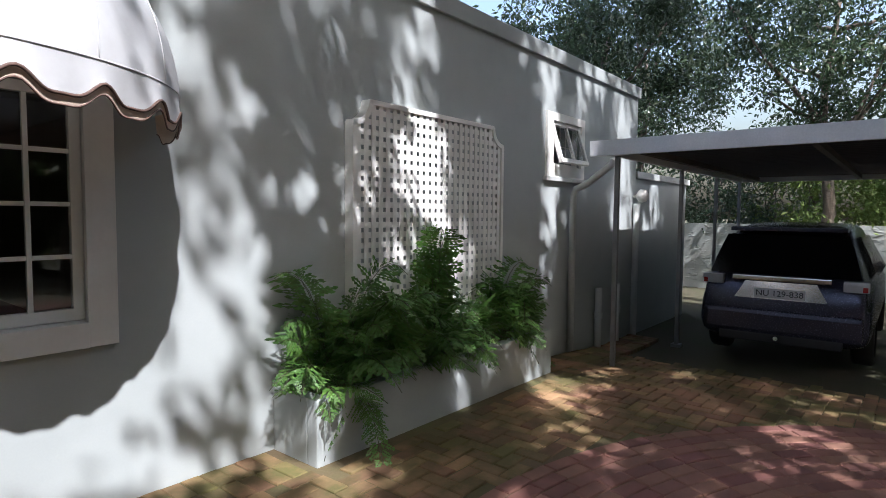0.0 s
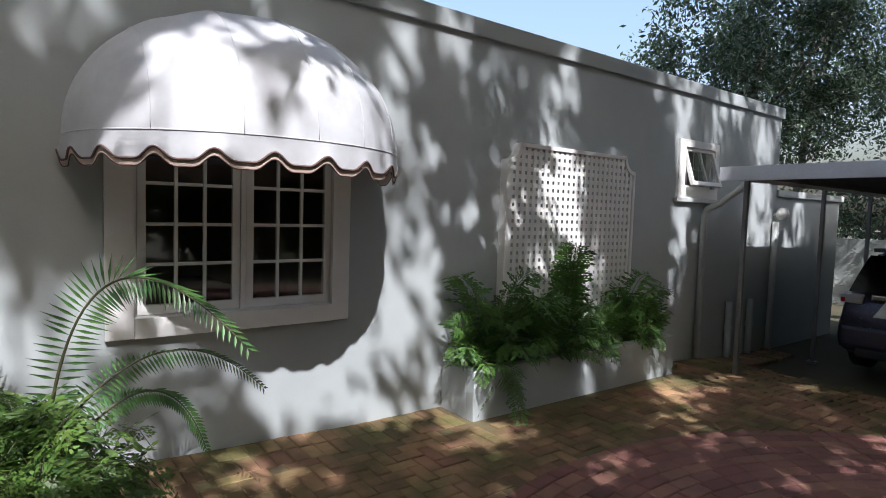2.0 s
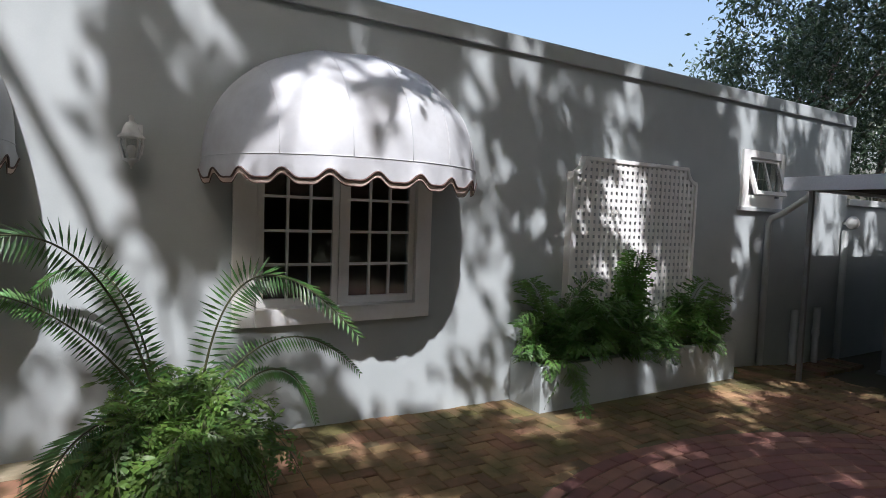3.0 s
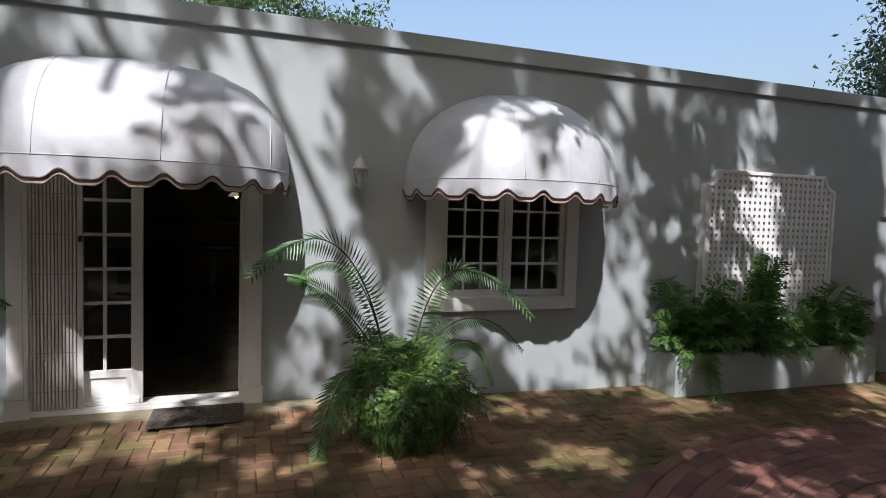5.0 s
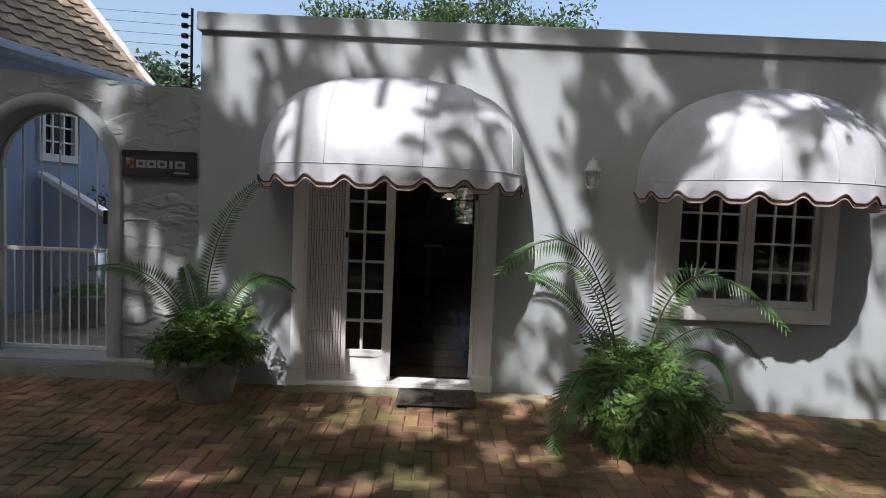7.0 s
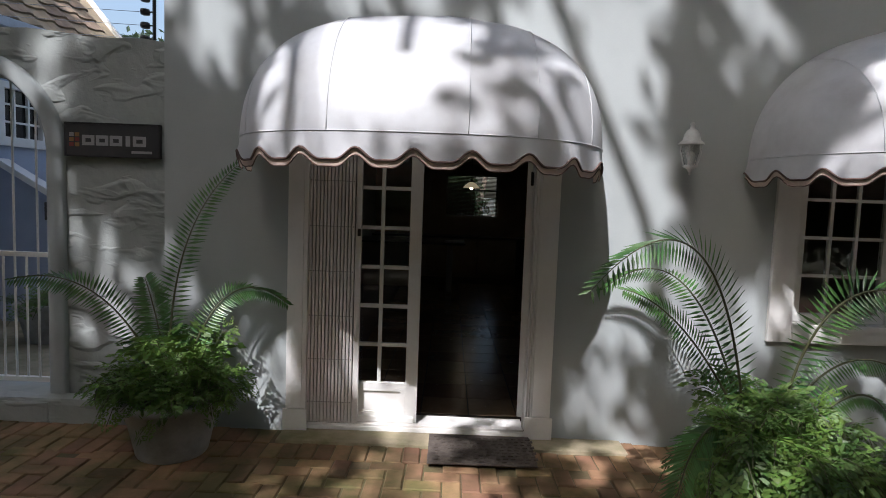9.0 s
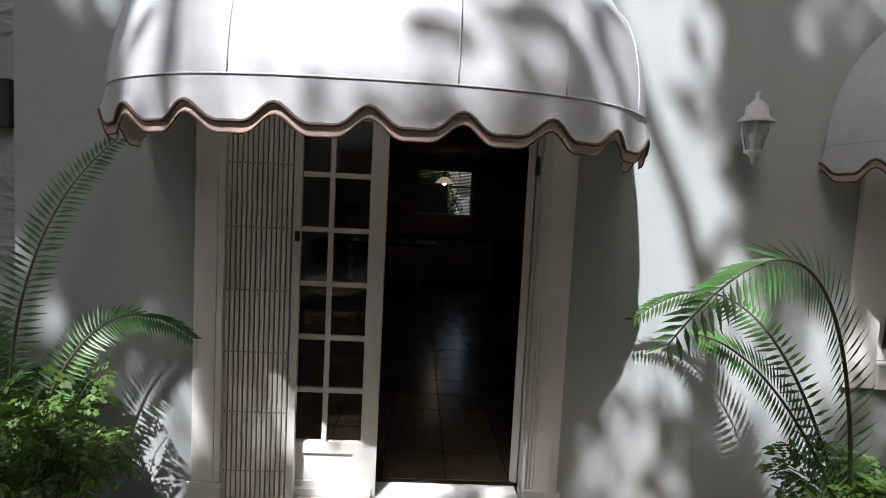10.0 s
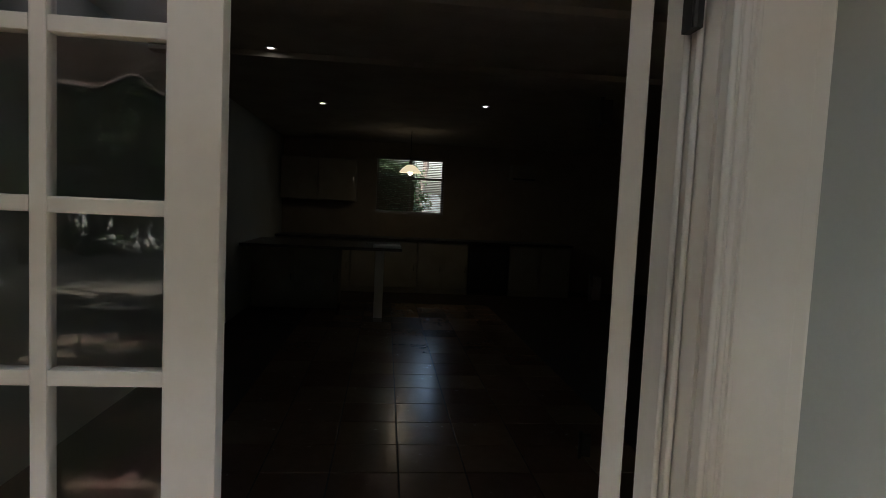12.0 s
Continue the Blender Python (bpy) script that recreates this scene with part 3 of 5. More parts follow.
# ---- windows ----
def casement_window():
    w = thing("casement_window", (1.1, 0.0, 0.75), "white timber casement window with small panes, shut", "window")
    X0, X1, Z0, Z1 = 0.27, 1.90, 0.745, 2.14
    part("trim_side", B(X0, X0 + 0.16, -0.03, -0.001, Z0, Z1, bevel=0.005), M_TRIM, w)
    part("trim_side", B(X1 - 0.14, X1, -0.03, -0.001, Z0, Z1, bevel=0.005), M_TRIM, w)
    part("trim_top", B(X0 + 0.16, X1 - 0.14, -0.03, -0.001, WIN[3], Z1, bevel=0.005), M_TRIM, w)
    part("sill", B(X0 + 0.161, X1 - 0.141, -0.045, 0.10, Z0, WIN[2] + 0.012, bevel=0.006), M_TRIM, w)
    part("frame", holed(bmesh.new(), WIN[0], WIN[1], WIN[2], WIN[3], 0.02, 0.11, [(WIN[0] + 0.03, 1.092, WIN[2] + 0.015, WIN[3] - 0.03), (1.128, WIN[1] - 0.03, WIN[2] + 0.015, WIN[3] - 0.03)]), M_TRIM, w)
    for s0, s1 in ((WIN[0] + 0.034, 1.088), (1.132, WIN[1] - 0.034)):
        z0, z1 = WIN[2] + 0.02, WIN[3] - 0.034
        gx0, gx1, gz0, gz1 = s0 + 0.05, s1 - 0.05, z0 + 0.06, z1 - 0.05
        sash = part("sash", holed(bmesh.new(), s0, s1, z0, z1, 0.03, 0.07, [(gx0, gx1, gz0, gz1)]), M_TRIM, w)
        pw, ph = (gx1 - gx0) / 3, (gz1 - gz0) / 4
        for c in (1, 2):
            x = gx0 + pw * c
            part("muntin", B(x - 0.011, x + 0.011, 0.036, 0.064, gz0, gz1, bevel=0.003), M_TRIM, sash)
        for r in (1, 2, 3):
            z = gz0 + ph * r
            for c in range(3):
                part("glazing_bar", B(gx0 + pw * c + (0.011 if c else 0), gx0 + pw * (c + 1) - (0.011 if c < 2 else 0), 0.037, 0.063, z - 0.011, z + 0.011, bevel=0.003), M_TRIM, sash)
        for c in range(3):
            for r in range(4):
                p = part("pane", B(gx0 + pw * c + 0.004, gx0 + pw * (c + 1) - 0.004, 0.048, 0.052, gz0 + ph * r + 0.004, gz0 + ph * (r + 1) - 0.004), M_GLASS, sash)
                p.visible_shadow = False
        hx = s0 + 0.03 if s0 < 1 else s0 + 0.02
        bm = B(hx - 0.008, hx + 0.008, 0.072, 0.08, 1.40, 1.46, bevel=0.003)
        rod(bm, (hx, 0.085, 1.42), (hx + 0.05, 0.085, 1.45), 0.005)
        part("catch", bm, M_RUST, sash)


casement_window()


def small_window():
    w = thing("awning_window", (6.82, 0.0, 1.86), "small white top-hung window, pushed open, with bars", "window")
    X0, X1, Z0, Z1 = 6.36, 7.29, 1.86, 2.58
    part("trim", holed(bmesh.new(), X0, X1, Z0, Z1, -0.03, -0.001, [SWIN]), M_TRIM, w)
    part("sill", B(X0 - 0.04, X1 + 0.04, -0.05, -0.001, Z0 - 0.05, Z0 - 0.001, bevel=0.006), M_PIPE, w)
    part("frame", holed(bmesh.new(), SWIN[0], SWIN[1], SWIN[2], SWIN[3], 0.03, 0.09, [(SWIN[0] + 0.03, SWIN[1] - 0.03, SWIN[2] + 0.03, SWIN[3] - 0.03)]), M_TRIM, w)
    for i in range(1, 5):
        x = SWIN[0] + (SWIN[1] - SWIN[0]) * i / 5
        part("burglar_bar", rod(bmesh.new(), (x, 0.12, SWIN[2] + 0.002), (x, 0.12, SWIN[3] - 0.002), 0.006), M_TRIM, w)
    part("burglar_bar", rod(bmesh.new(), (SWIN[0] + 0.002, 0.135, 2.24), (SWIN[1] - 0.002, 0.135, 2.24), 0.006), M_TRIM, w)
    h, wd = SWIN[3] - SWIN[2] - 0.01, SWIN[1] - SWIN[0] - 0.01
    bm = holed(bmesh.new(), -wd / 2, wd / 2, -h, 0, -0.02, 0.02, [(-wd / 2 + 0.045, -0.012, -h + 0.05, -0.045), (0.012, wd / 2 - 0.045, -h + 0.05, -0.045)])
    tilt = Matrix.Translation(((SWIN[0] + SWIN[1]) / 2, 0.022, SWIN[3] - 0.004)) @ Euler((radians(-17), 0, 0)).to_matrix().to_4x4()
    bmesh.ops.transform(bm, matrix=tilt, verts=bm.verts)
    sash = part("sash", bm, M_TRIM, w)
    for x0, x1 in ((-wd / 2 + 0.047, -0.014), (0.014, wd / 2 - 0.047)):
        bm = B(x0, x1, -0.003, 0.003, -h + 0.052, -0.047)
        bmesh.ops.transform(bm, matrix=tilt, verts=bm.verts)
        p = part("pane", bm, M_GLASS, sash)
        p.visible_shadow = False


small_window()


# ---- trellis and planter ----
def trellis():
    t = thing("trellis_panel", (4.42, -0.02, 0.5), "white wooden lattice trellis panel with scooped corners on the wall", "trellis")
    X0, X1, Z0, Z1, R = 3.46, 5.38, 0.45, 2.245, 0.16
    cols = 24
    p = (X1 - X0 - 0.11) / cols
    rows = int((Z1 - Z0 - 0.09) / p)

    def top_at(x):
        d = min(x - X0, X1 - x)
        return Z1 - 0.02 if d > R else Z1 - math.sqrt(max(0, R * R - d * d)) - 0.02

    for i in range(cols + 1):
        x = X0 + 0.055 + p * i
        part("upright_slat", B(x - p * 0.29, x + p * 0.29, -0.081, -0.0775, Z0, top_at(x)), M_TRIM, t)
    for j in range(rows + 1):
        z = Z1 - 0.075 - p * j
        x0, x1 = X0 + 0.02, X1 - 0.02
        if z > Z1 - R:
            q = math.sqrt(max(0, R * R - (Z1 - z) ** 2))
            x0, x1 = X0 + q + 0.01, X1 - q - 0.01
        part("cross_slat", B(x0, x1, -0.0773, -0.073, z - p * 0.28, z + p * 0.28), M_TRIM, t)
    for x0, x1 in ((X0 - 0.012, X0 + 0.028), (X1 - 0.028, X1 + 0.012)):
        part("frame_side", B(x0, x1, -0.095, -0.004, Z0, Z1 - R, bevel=0.005), M_TRIM, t)
    part("frame_top", B(X0 + R, X1 - R, -0.095, -0.004, Z1 - 0.028, Z1 + 0.012, bevel=0.005), M_TRIM, t)
    for cx, a0 in ((X0, 0.0), (X1, math.pi / 2)):
        bm = bmesh.new()
        rings = []
        for k in range(9):
            a = a0 + math.pi / 2 * k / 8
            ca, sa = math.cos(a), -math.sin(a)
            rings.append([bm.verts.new((cx + ca * r, y, Z1 + sa * r)) for r, y in ((R - 0.012, -0.095), (R + 0.028, -0.095), (R + 0.028, -0.004), (R - 0.012, -0.004))])
        for a, b in zip(rings, rings[1:]):
            for k in range(4):
                bm.faces.new((a[k], b[k], b[(k + 1) % 4], a[(k + 1) % 4]))
        bm.faces.new(rings[0])
        bm.faces.new(rings[-1][::-1])
        part("frame_corner", bm, M_TRIM, t)


trellis()
PL = (2.84, 5.76, -0.45, -0.002, 0.29)


def planter():
    p = thing("wall_planter", (4.3, -0.22, -0.13), "long plastered planter box built against the wall", "planter")
    x0, x1, y0, y1, z = PL
    part("front_wall", B(x0, x1, y0, y0 + 0.1, -0.35, z, bevel=0.012), M_WALL, p)
    part("end_wall", B(x0, x0 + 0.1, y0 + 0.1, y1, -0.35, z - 0.002, bevel=0.01), M_WALL, p)
    part("end_wall", B(x1 - 0.1, x1, y0 + 0.1, y1, -0.35, z - 0.002, bevel=0.01), M_WALL, p)
    part("soil", B(x0 + 0.1, x1 - 0.1, y0 + 0.1, y1, -0.3, z - 0.07), M_SOIL, p, "dark damp soil")


planter()


# ---- carport ----
def carport():
    c = thing("carport", (9.0, -2.4, -0.33), "flat white-edged carport roof on thin steel posts", "carport")
    x0, x1, y0, y1 = 6.42, 12.4, -4.6, -0.70
    part("fascia", B(x0, x0 + 0.05, y0, -0.50, 2.05, 2.21, bevel=0.006), M_SHEET, c, "pale sheet metal fascia")
    part("fascia", B(x1 - 0.05, x1, y0, y1, 2.05, 2.21, bevel=0.006), M_SHEET, c)
    part("side_edge", B(x0 + 0.05, x1 - 0.05, y1 - 0.05, y1, 2.05, 2.21, bevel=0.006), M_SHEET, c)
    part("side_edge", B(x0 + 0.05, x1 - 0.05, y0, y0 + 0.05, 2.05, 2.21, bevel=0.006), M_SHEET, c)
    bm = bmesh.new()
    n = 120
    xs = [x0 + 0.05 + (x1 - x0 - 0.1) * i / n for i in range(n + 1)]
    up = [[bm.verts.new((x, y, 2.145 + 0.012 * (1 if (i // 2) % 2 else -1))) for y in (y0 + 0.05, y1 - 0.05)] for i, x in enumerate(xs)]
    for a, b in zip(up, up[1:]):
        bm.faces.new((a[0], a[1], b[1], b[0]))
    bmesh.ops.solidify(bm, geom=list(bm.faces), thickness=0.01)
    part("roof_sheet", bm, M_UNDER_SHADE, c, "ribbed sheet roof, the shade below put into its dark colour")
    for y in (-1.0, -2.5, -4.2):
        part("purlin", B(x0 + 0.05, x1 - 0.05, y - 0.03, y + 0.03, 2.06, 2.125), M_UNDER_SHADE, c)
    for x, y in ((6.60, -0.74), (8.80, -0.74), (10.6, -0.74), (12.2, -0.74), (12.2, -4.4), (6.60, -4.4), (9.4, -4.4)):
        z = ground_z(x) - 0.06
        bm = B(x - 0.024, x + 0.024, y - 0.024, y + 0.024, z, 2.055, bevel=0.006)
        box(bm, x - 0.06, x + 0.06, y - 0.06, y + 0.06, z, z + 0.045)
        part("post", bm, M_POST, c)
    bm = bmesh.new()
    tube(bm, [(6.96, -0.54, 2.06), (6.96, -0.52, 2.0), (6.94, -0.25, 1.80), (6.93, -0.10, 1.73), (6.93, -0.07, 1.65), (6.93, -0.07, -0.2)], 0.04, 10)
    part("downpipe", bm, M_PIPE, c, "painted rainwater downpipe with an elbow", smooth=True)


carport()


# ---- foliage ----
def leaves(centres, spread, per, size, aspect, rng, droop=0.3):
    """Folded rhombic leaves scattered about the centres: vertices and faces."""
    n = len(centres) * per
    c = np.repeat(np.asarray(centres), per, axis=0)
    g = rng.normal(size=(n, 3)) * np.asarray(spread)
    p = c + g
    d = rng.normal(size=(n, 3))
    d[:, 2] -= droop * 2
    d /= np.linalg.norm(d, axis=1)[:, None]
    s = rng.normal(size=(n, 3))
    s -= (s * d).sum(1)[:, None] * d
    s /= np.linalg.norm(s, axis=1)[:, None]
    u = np.cross(d, s)
    L = size * rng.uniform(0.6, 1.35, n)[:, None]
    w = L * aspect
    a = p
    b = p + d * L * 0.45 + s * w * 0.5 + u * w * 0.12
    t = p + d * L
    e = p + d * L * 0.45 - s * w * 0.5 + u * w * 0.12
    verts = np.stack([a, b, t, e], axis=1).reshape(-1, 3)
    faces = [(4 * i, 4 * i + 1, 4 * i + 2, 4 * i + 3) for i in range(n)]
    return verts.tolist(), faces


def tree(name, base, height, crown, clumps, per, leaf, label, seed, material=None, trunk_r=0.16, lean=(0, 0), spread=0.42, limbs=9, group=""):
    """A tapered trunk with limbs and a ragged crown. crown: centre offset x, y, z and radii."""
    rng = np.random.default_rng(seed)
    t = thing(name, base, label, "tree", group)
    bx, by, bz = base
    cx, cy, cz, rx, ry, rz = crown
    top = Vector((bx + lean[0], by + lean[1], bz + height))
    bm = bmesh.new()
    pts = [Vector(base).lerp(top, k / 7) + Vector((math.sin(k * 1.9 + seed) * 0.12, math.cos(k * 1.3 + seed) * 0.12, 0)) * (k > 0) for k in range(8)]
    tube(bm, pts, [trunk_r * (1.25 if k == 0 else 1 - k * 0.11) for k in range(8)], 10)
    trunk = part("trunk", bm, M_BARK, t, smooth=True)
    cc = []
    for i in range(clumps):
        while True:
            q = rng.uniform(-1, 1, 3)
            if 0.05 < np.dot(q, q) < 1:
                break
        wob = 1 + 0.22 * math.sin(q[0] * 5 + seed) * math.cos(q[1] * 4 - seed)
        cc.append((bx + cx + q[0] * rx * wob, by + cy + q[1] * ry * wob, bz + cz + q[2] * rz * wob))
    bm = bmesh.new()
    for k in range(limbs):
        a = pts[3 + k % 5]
        e = Vector(cc[int(rng.integers(len(cc)))])
        m = a.lerp(e, 0.5) + Vector((0, 0, -0.06 * (e - a).length))
        tube(bm, [a, a.lerp(m, 0.5) + Vector((0, 0, 0.05)), m, e], [trunk_r * 0.42, trunk_r * 0.32, trunk_r * 0.24, trunk_r * 0.08], 6)
    part("branchwork", bm, M_BARK, trunk, smooth=True, kind="stuff")
    v, f = leaves(cc, (spread, spread, spread * 0.8), per, leaf, 0.42, rng)
    raw("crown", v, f, material or M_LEAF, t, kind="stuff")
    return t


# Shade trees across the drive, out of view. Their crowns dapple the wall and the paving; sunlight comes through gaps
# between the boughs, placed for the light patches as (x, e, half width, half height): e is the height at which the
# light of a gap meets the front wall.
GAPS = (
    (-2.0, 0.85, 0.6, 1.4), (-0.72, 1.6, 0.27, 1.75), (2.3, 1.3, 0.2, 1.8), (-0.65, -0.35, 0.25, 0.4), (0.42, -1.25, 0.24, 0.26), (0.55, -0.88, 0.20, 0.24), (-0.05, -0.62, 0.12, 0.15), (1.15, -0.75, 0.2, 0.2), (1.35, 1.25, 0.82, 0.68), (-3.28, 0.35, 0.17, 0.42), (-3.42, -0.08, 0.36, 0.16), (-3.05, 0.5, 0.05, 0.35), (1.9, 0.15, 0.95, 0.22), (0.05, 0.6, 0.2, 0.5), (1.1, 0.12, 0.85, 0.26),
    (2.75, 0.7, 0.1, 0.5), (6.45, 1.6, 0.21, 1.1), (6.4, 2.75, 0.22, 0.45), (7.15, 2.8, 0.1, 0.3), (8.6, 1.9, 0.28, 0.9), (8.75, 2.75, 0.25, 0.4), (-3.45, 2.6, 0.07, 0.4), (-2.4, 2.95, 0.35, 0.22), (-1.35, 2.85, 0.25, 0.5), (3.6, 2.75, 0.16, 0.5),
    (4.2, 2.7, 0.12, 0.4), (-4.35, 1.1, 0.2, 0.3), (-4.9, 2.5, 0.25, 0.2), (-1.9, -1.0, 0.7, 0.35), (-2.2, -2.5, 0.4, 0.18), (-1.2, -2.5, 0.5, 0.25),
    (1.6, -2.4, 0.4, 0.15), (6.2, -1.5, 0.7, 0.08), (7.0, -2.3, 0.8, 0.1),
    (3.3, -1.25, 0.4, 0.1), (1.5, -1.0, 0.4, 0.12), (5.0, -2.6, 0.6, 0.1), (4.5, -0.5, 0.16, 0.12), (5.8, -0.9, 0.5, 0.12), (9.8, 1.4, 0.4, 0.5),
)

# bare boughs that cross the gaps, by tree, in the same measure
BOUGHS = (
    (),
    (((-3.3, 3.4), (-3.0, 2.6), (-2.9, 1.9)), ((-2.6, 3.5), (-2.2, 2.7), (-1.95, 2.0), (-1.8, 1.2)), ((-2.95, 2.9), (-2.6, 1.9), (-2.4, 1.1), (-2.35, 0.4)), ((-1.75, 3.2), (-1.5, 2.2), (-1.38, 1.3))),
    (((-1.5, 3.5), (-1.05, 2.5), (-0.62, 1.6), (-0.40, 0.9), (-0.36, 0.2)), ((-0.55, 3.5), (-0.2, 2.2), (-0.12, 1.0))),
    (),
    (),
)


def shade_trees():
    prng = np.random.default_rng(8)
    trunks = (-9.0, -4.4, 0.6, 5.6, 10.4)
    # narrow slits between the hanging twigs: x range, e range, how many
    slits = []
    for x0, x1, e0, e1, n in ((2.55, 3.5, 0.3, 3.2, 10), (3.5, 5.3, 0.9, 2.4, 21), (2.9, 5.4, 0.1, 0.6, 9), (-4.0, -2.8, 0.9, 3.2, 3), (-5.0, 9.5, 2.8, 3.4, 24), (2.8, 5.8, -0.6, -0.15, 6), (6.2, 6.7, 0.5, 3.0, 3), (8.2, 9.2, 0.6, 3.0, 5), (-6.5, -4.0, 0.4, 2.4, 4), (-2.6, 9.0, -4.5, -0.6, 42), (-2.6, 0.5, -3.0, -0.8, 6), (-1.0, 2.0, 2.2, 3.3, 4)):
        for _ in range(n):
            slits.append((prng.uniform(x0, x1), prng.uniform(e0, e1), prng.uniform(0.03, 0.09), prng.uniform(0.10, 0.34)))
    slits = [q for k, q in enumerate(slits) if (k % 4 or not (3.5 < q[0] < 5.3 and 0.9 < q[1] < 2.4)) and not (q[0] < -0.9 and q[1] < -1.7)]
    for x, e, w, h in list(slits):
        if e < -0.4:
            slits[slits.index((x, e, w, h))] = (x, e, w * 3.2, h * 0.4)
    g = np.array(GAPS + tuple(slits))
    big = len(GAPS)
    pad = np.where(np.arange(len(g)) < big, 0.18, 0.14)
    N = 4100
    x = prng.uniform(-9, 13.5, N)
    e = prng.uniform(-8.5, 4.6, N)
    q = N // 2
    x[q:] = prng.uniform(-6.5, 11, N - q)
    e[q:] = prng.uniform(-3.2, 4.0, N - q)
    q = int(N * 0.9)
    x[q:] = np.where(np.arange(N - q) % 2 == 0, prng.uniform(-7, -2.9, N - q), prng.uniform(0.2, 9.5, N - q))
    e[q:] = prng.uniform(-5, -0.6, N - q)
    q = int(N * 0.96)
    x[q:], e[q:] = prng.uniform(5.35, 6.2, N - q), prng.uniform(0.2, 3.0, N - q)
    lean = prng.normal(0.06, 0.09, N)
    keep = prng.random((N, 4))
    deep = prng.uniform(-1.5, 1.5, N)
    # clumps added for shade over the gateway and west yard, closer before the trellis
    more = np.random.default_rng(21)
    for n, x0, x1, e0, e1, nearer in ((330, -8.0, -3.1, -5.2, -0.25, 0), (90, -8.0, -3.9, 1.7, 3.4, 0), (40, -6.5, -3.9, 0.0, 0.6, 0), (70, -4.5, -3.0, 0.8, 2.7, 0), (260, -4.6, -1.6, -5.0, -1.5, 0), (420, -8.0, 7.0, -11.0, -7.0, 0), (30, 2.7, 5.9, 0.2, 2.9, 5.5), (2, 0.8, 2.0, 1.5, 2.4, 4.5), (1, -2.6, -1.6, 1.8, 2.6, 4.5)):
        x, e = np.append(x, more.uniform(x0, x1, n)), np.append(e, more.uniform(e0, e1, n))
        lean, deep = np.append(lean, more.normal(0.06, 0.09, n)), np.append(deep, more.uniform(-1.5, 1.5, n) - nearer)
        keep = np.append(keep, more.random((n, 4)), axis=0)
    crowns = [[] for _ in trunks]
    for k in range(4):
        xx, ee = x + lean * k, e - 0.13 * k
        d = ((xx[:, None] - g[:, 0]) / (g[:, 2] + pad)) ** 2 + ((ee[:, None] - g[:, 1]) / (g[:, 3] + pad + 0.03)) ** 2
        rag = 1.0 + 0.35 * np.sin(xx * 9.1 + ee * 3.7) * np.cos(ee * 7.3 - xx * 2.2)
        inside = (deep > -2.0) & (d[:, :big].min(1) < rag) & (keep[:, 0] < np.where(xx > 2.0, 0.90, 0.972)) | (deep > -2.0) & (d[:, big:].min(1) < 1.0)
        kk = 11.5 - 0.5 * np.minimum(0, ee) + deep
        for i in np.nonzero(~inside)[0]:
            p = Vector((xx[i], 0, ee[i])) - SUN_WAY * kk[i]
            crowns[min(range(len(trunks)), key=lambda q: abs(trunks[q] - p.x + 1.2 * math.sin(i * 2.1)))].append(tuple(p))
    for n, (tx, cc) in enumerate(zip(trunks, crowns)):
        base = (tx, -11.5 - 0.4 * (n % 2), -0.1)
        t = thing("shade_tree", base, "tall leafy tree out of view across the drive, shaped to dapple the yard", "tree", "shade trees")
        pts = [Vector(base) + Vector((math.sin(k * 1.7 + n) * 0.12 * k ** 0.5, 0.30 * k, 1.05 * k)) for k in range(9)]
        trunk = part("trunk", tube(bmesh.new(), pts, [0.24 * (1.2 if k == 0 else 1 - 0.09 * k) for k in range(9)], 10), M_BARK, t, smooth=True)
        bm = bmesh.new()
        for k in range(16):
            a = pts[4 + k % 5]
            e2 = Vector(cc[int(prng.integers(len(cc)))])
            m = a.lerp(e2, 0.5) - Vector((0, 0, 0.05 * (e2 - a).length))
            tube(bm, [a, a.lerp(m, 0.5), m, e2], [0.07, 0.05, 0.03, 0.012], 6)
        part("branchwork", bm, M_BARK, trunk, smooth=True, kind="stuff")
        for bough in BOUGHS[n]:
            q = [Vector((bx, 0, be)) - SUN_WAY * 10.5 for bx, be in bough]
            part("bough", tube(bmesh.new(), q, [0.06 - 0.008 * k for k in range(len(q))], 8), M_BARK, trunk, smooth=True)
        v, f = leaves(cc, (0.085, 0.085, 0.10), 10, 0.22, 0.45, prng)
        # high boughs over the yard, added to shade it from the sky overhead
        hi = []
        for _ in range(110):
            y = prng.uniform(-6.5, 0.5)
            hi.append((tx + prng.uniform(-3.4, 3.4), y, max(8.0, 1.4 * abs(y) + prng.uniform(6.4, 9.0))))
        v2, f2 = leaves(hi, (0.55, 0.55, 0.4), 34, 0.5, 0.5, prng)
        f += [tuple(i + len(v) for i in q) for q in f2]
        v += v2
        raw("crown", v, f, M_LEAF, t, kind="stuff")


shade_trees()
# thick unseen planting, added behind the drive and at its end to block sky
for i in range(9):
    tree("hedge_tree", (-13 + 3.6 * i, -15.2 + 0.6 * (i % 2), -0.2), 7.0, (0, 0, 3.7, 2.5, 1.2, 3.9), 170, 60, 0.36, "tall dense dark green tree across the drive, unseen, added to block low sky light", 111 + i, M_LEAF, trunk_r=0.13, spread=0.42, limbs=8, group="hedge across the drive")
for i in range(4):
    tree("hedge_tree", (-12.5, -12.4 + 3.6 * i, -0.2), 6.0, (0, 0, 3.3, 1.1, 2.3, 3.5), 150, 58, 0.36, "tall dense dark green tree at the end of the yard, unseen, added to block sky light", 131 + i, M_LEAF, trunk_r=0.13, spread=0.42, limbs=8, group="hedge across the drive")

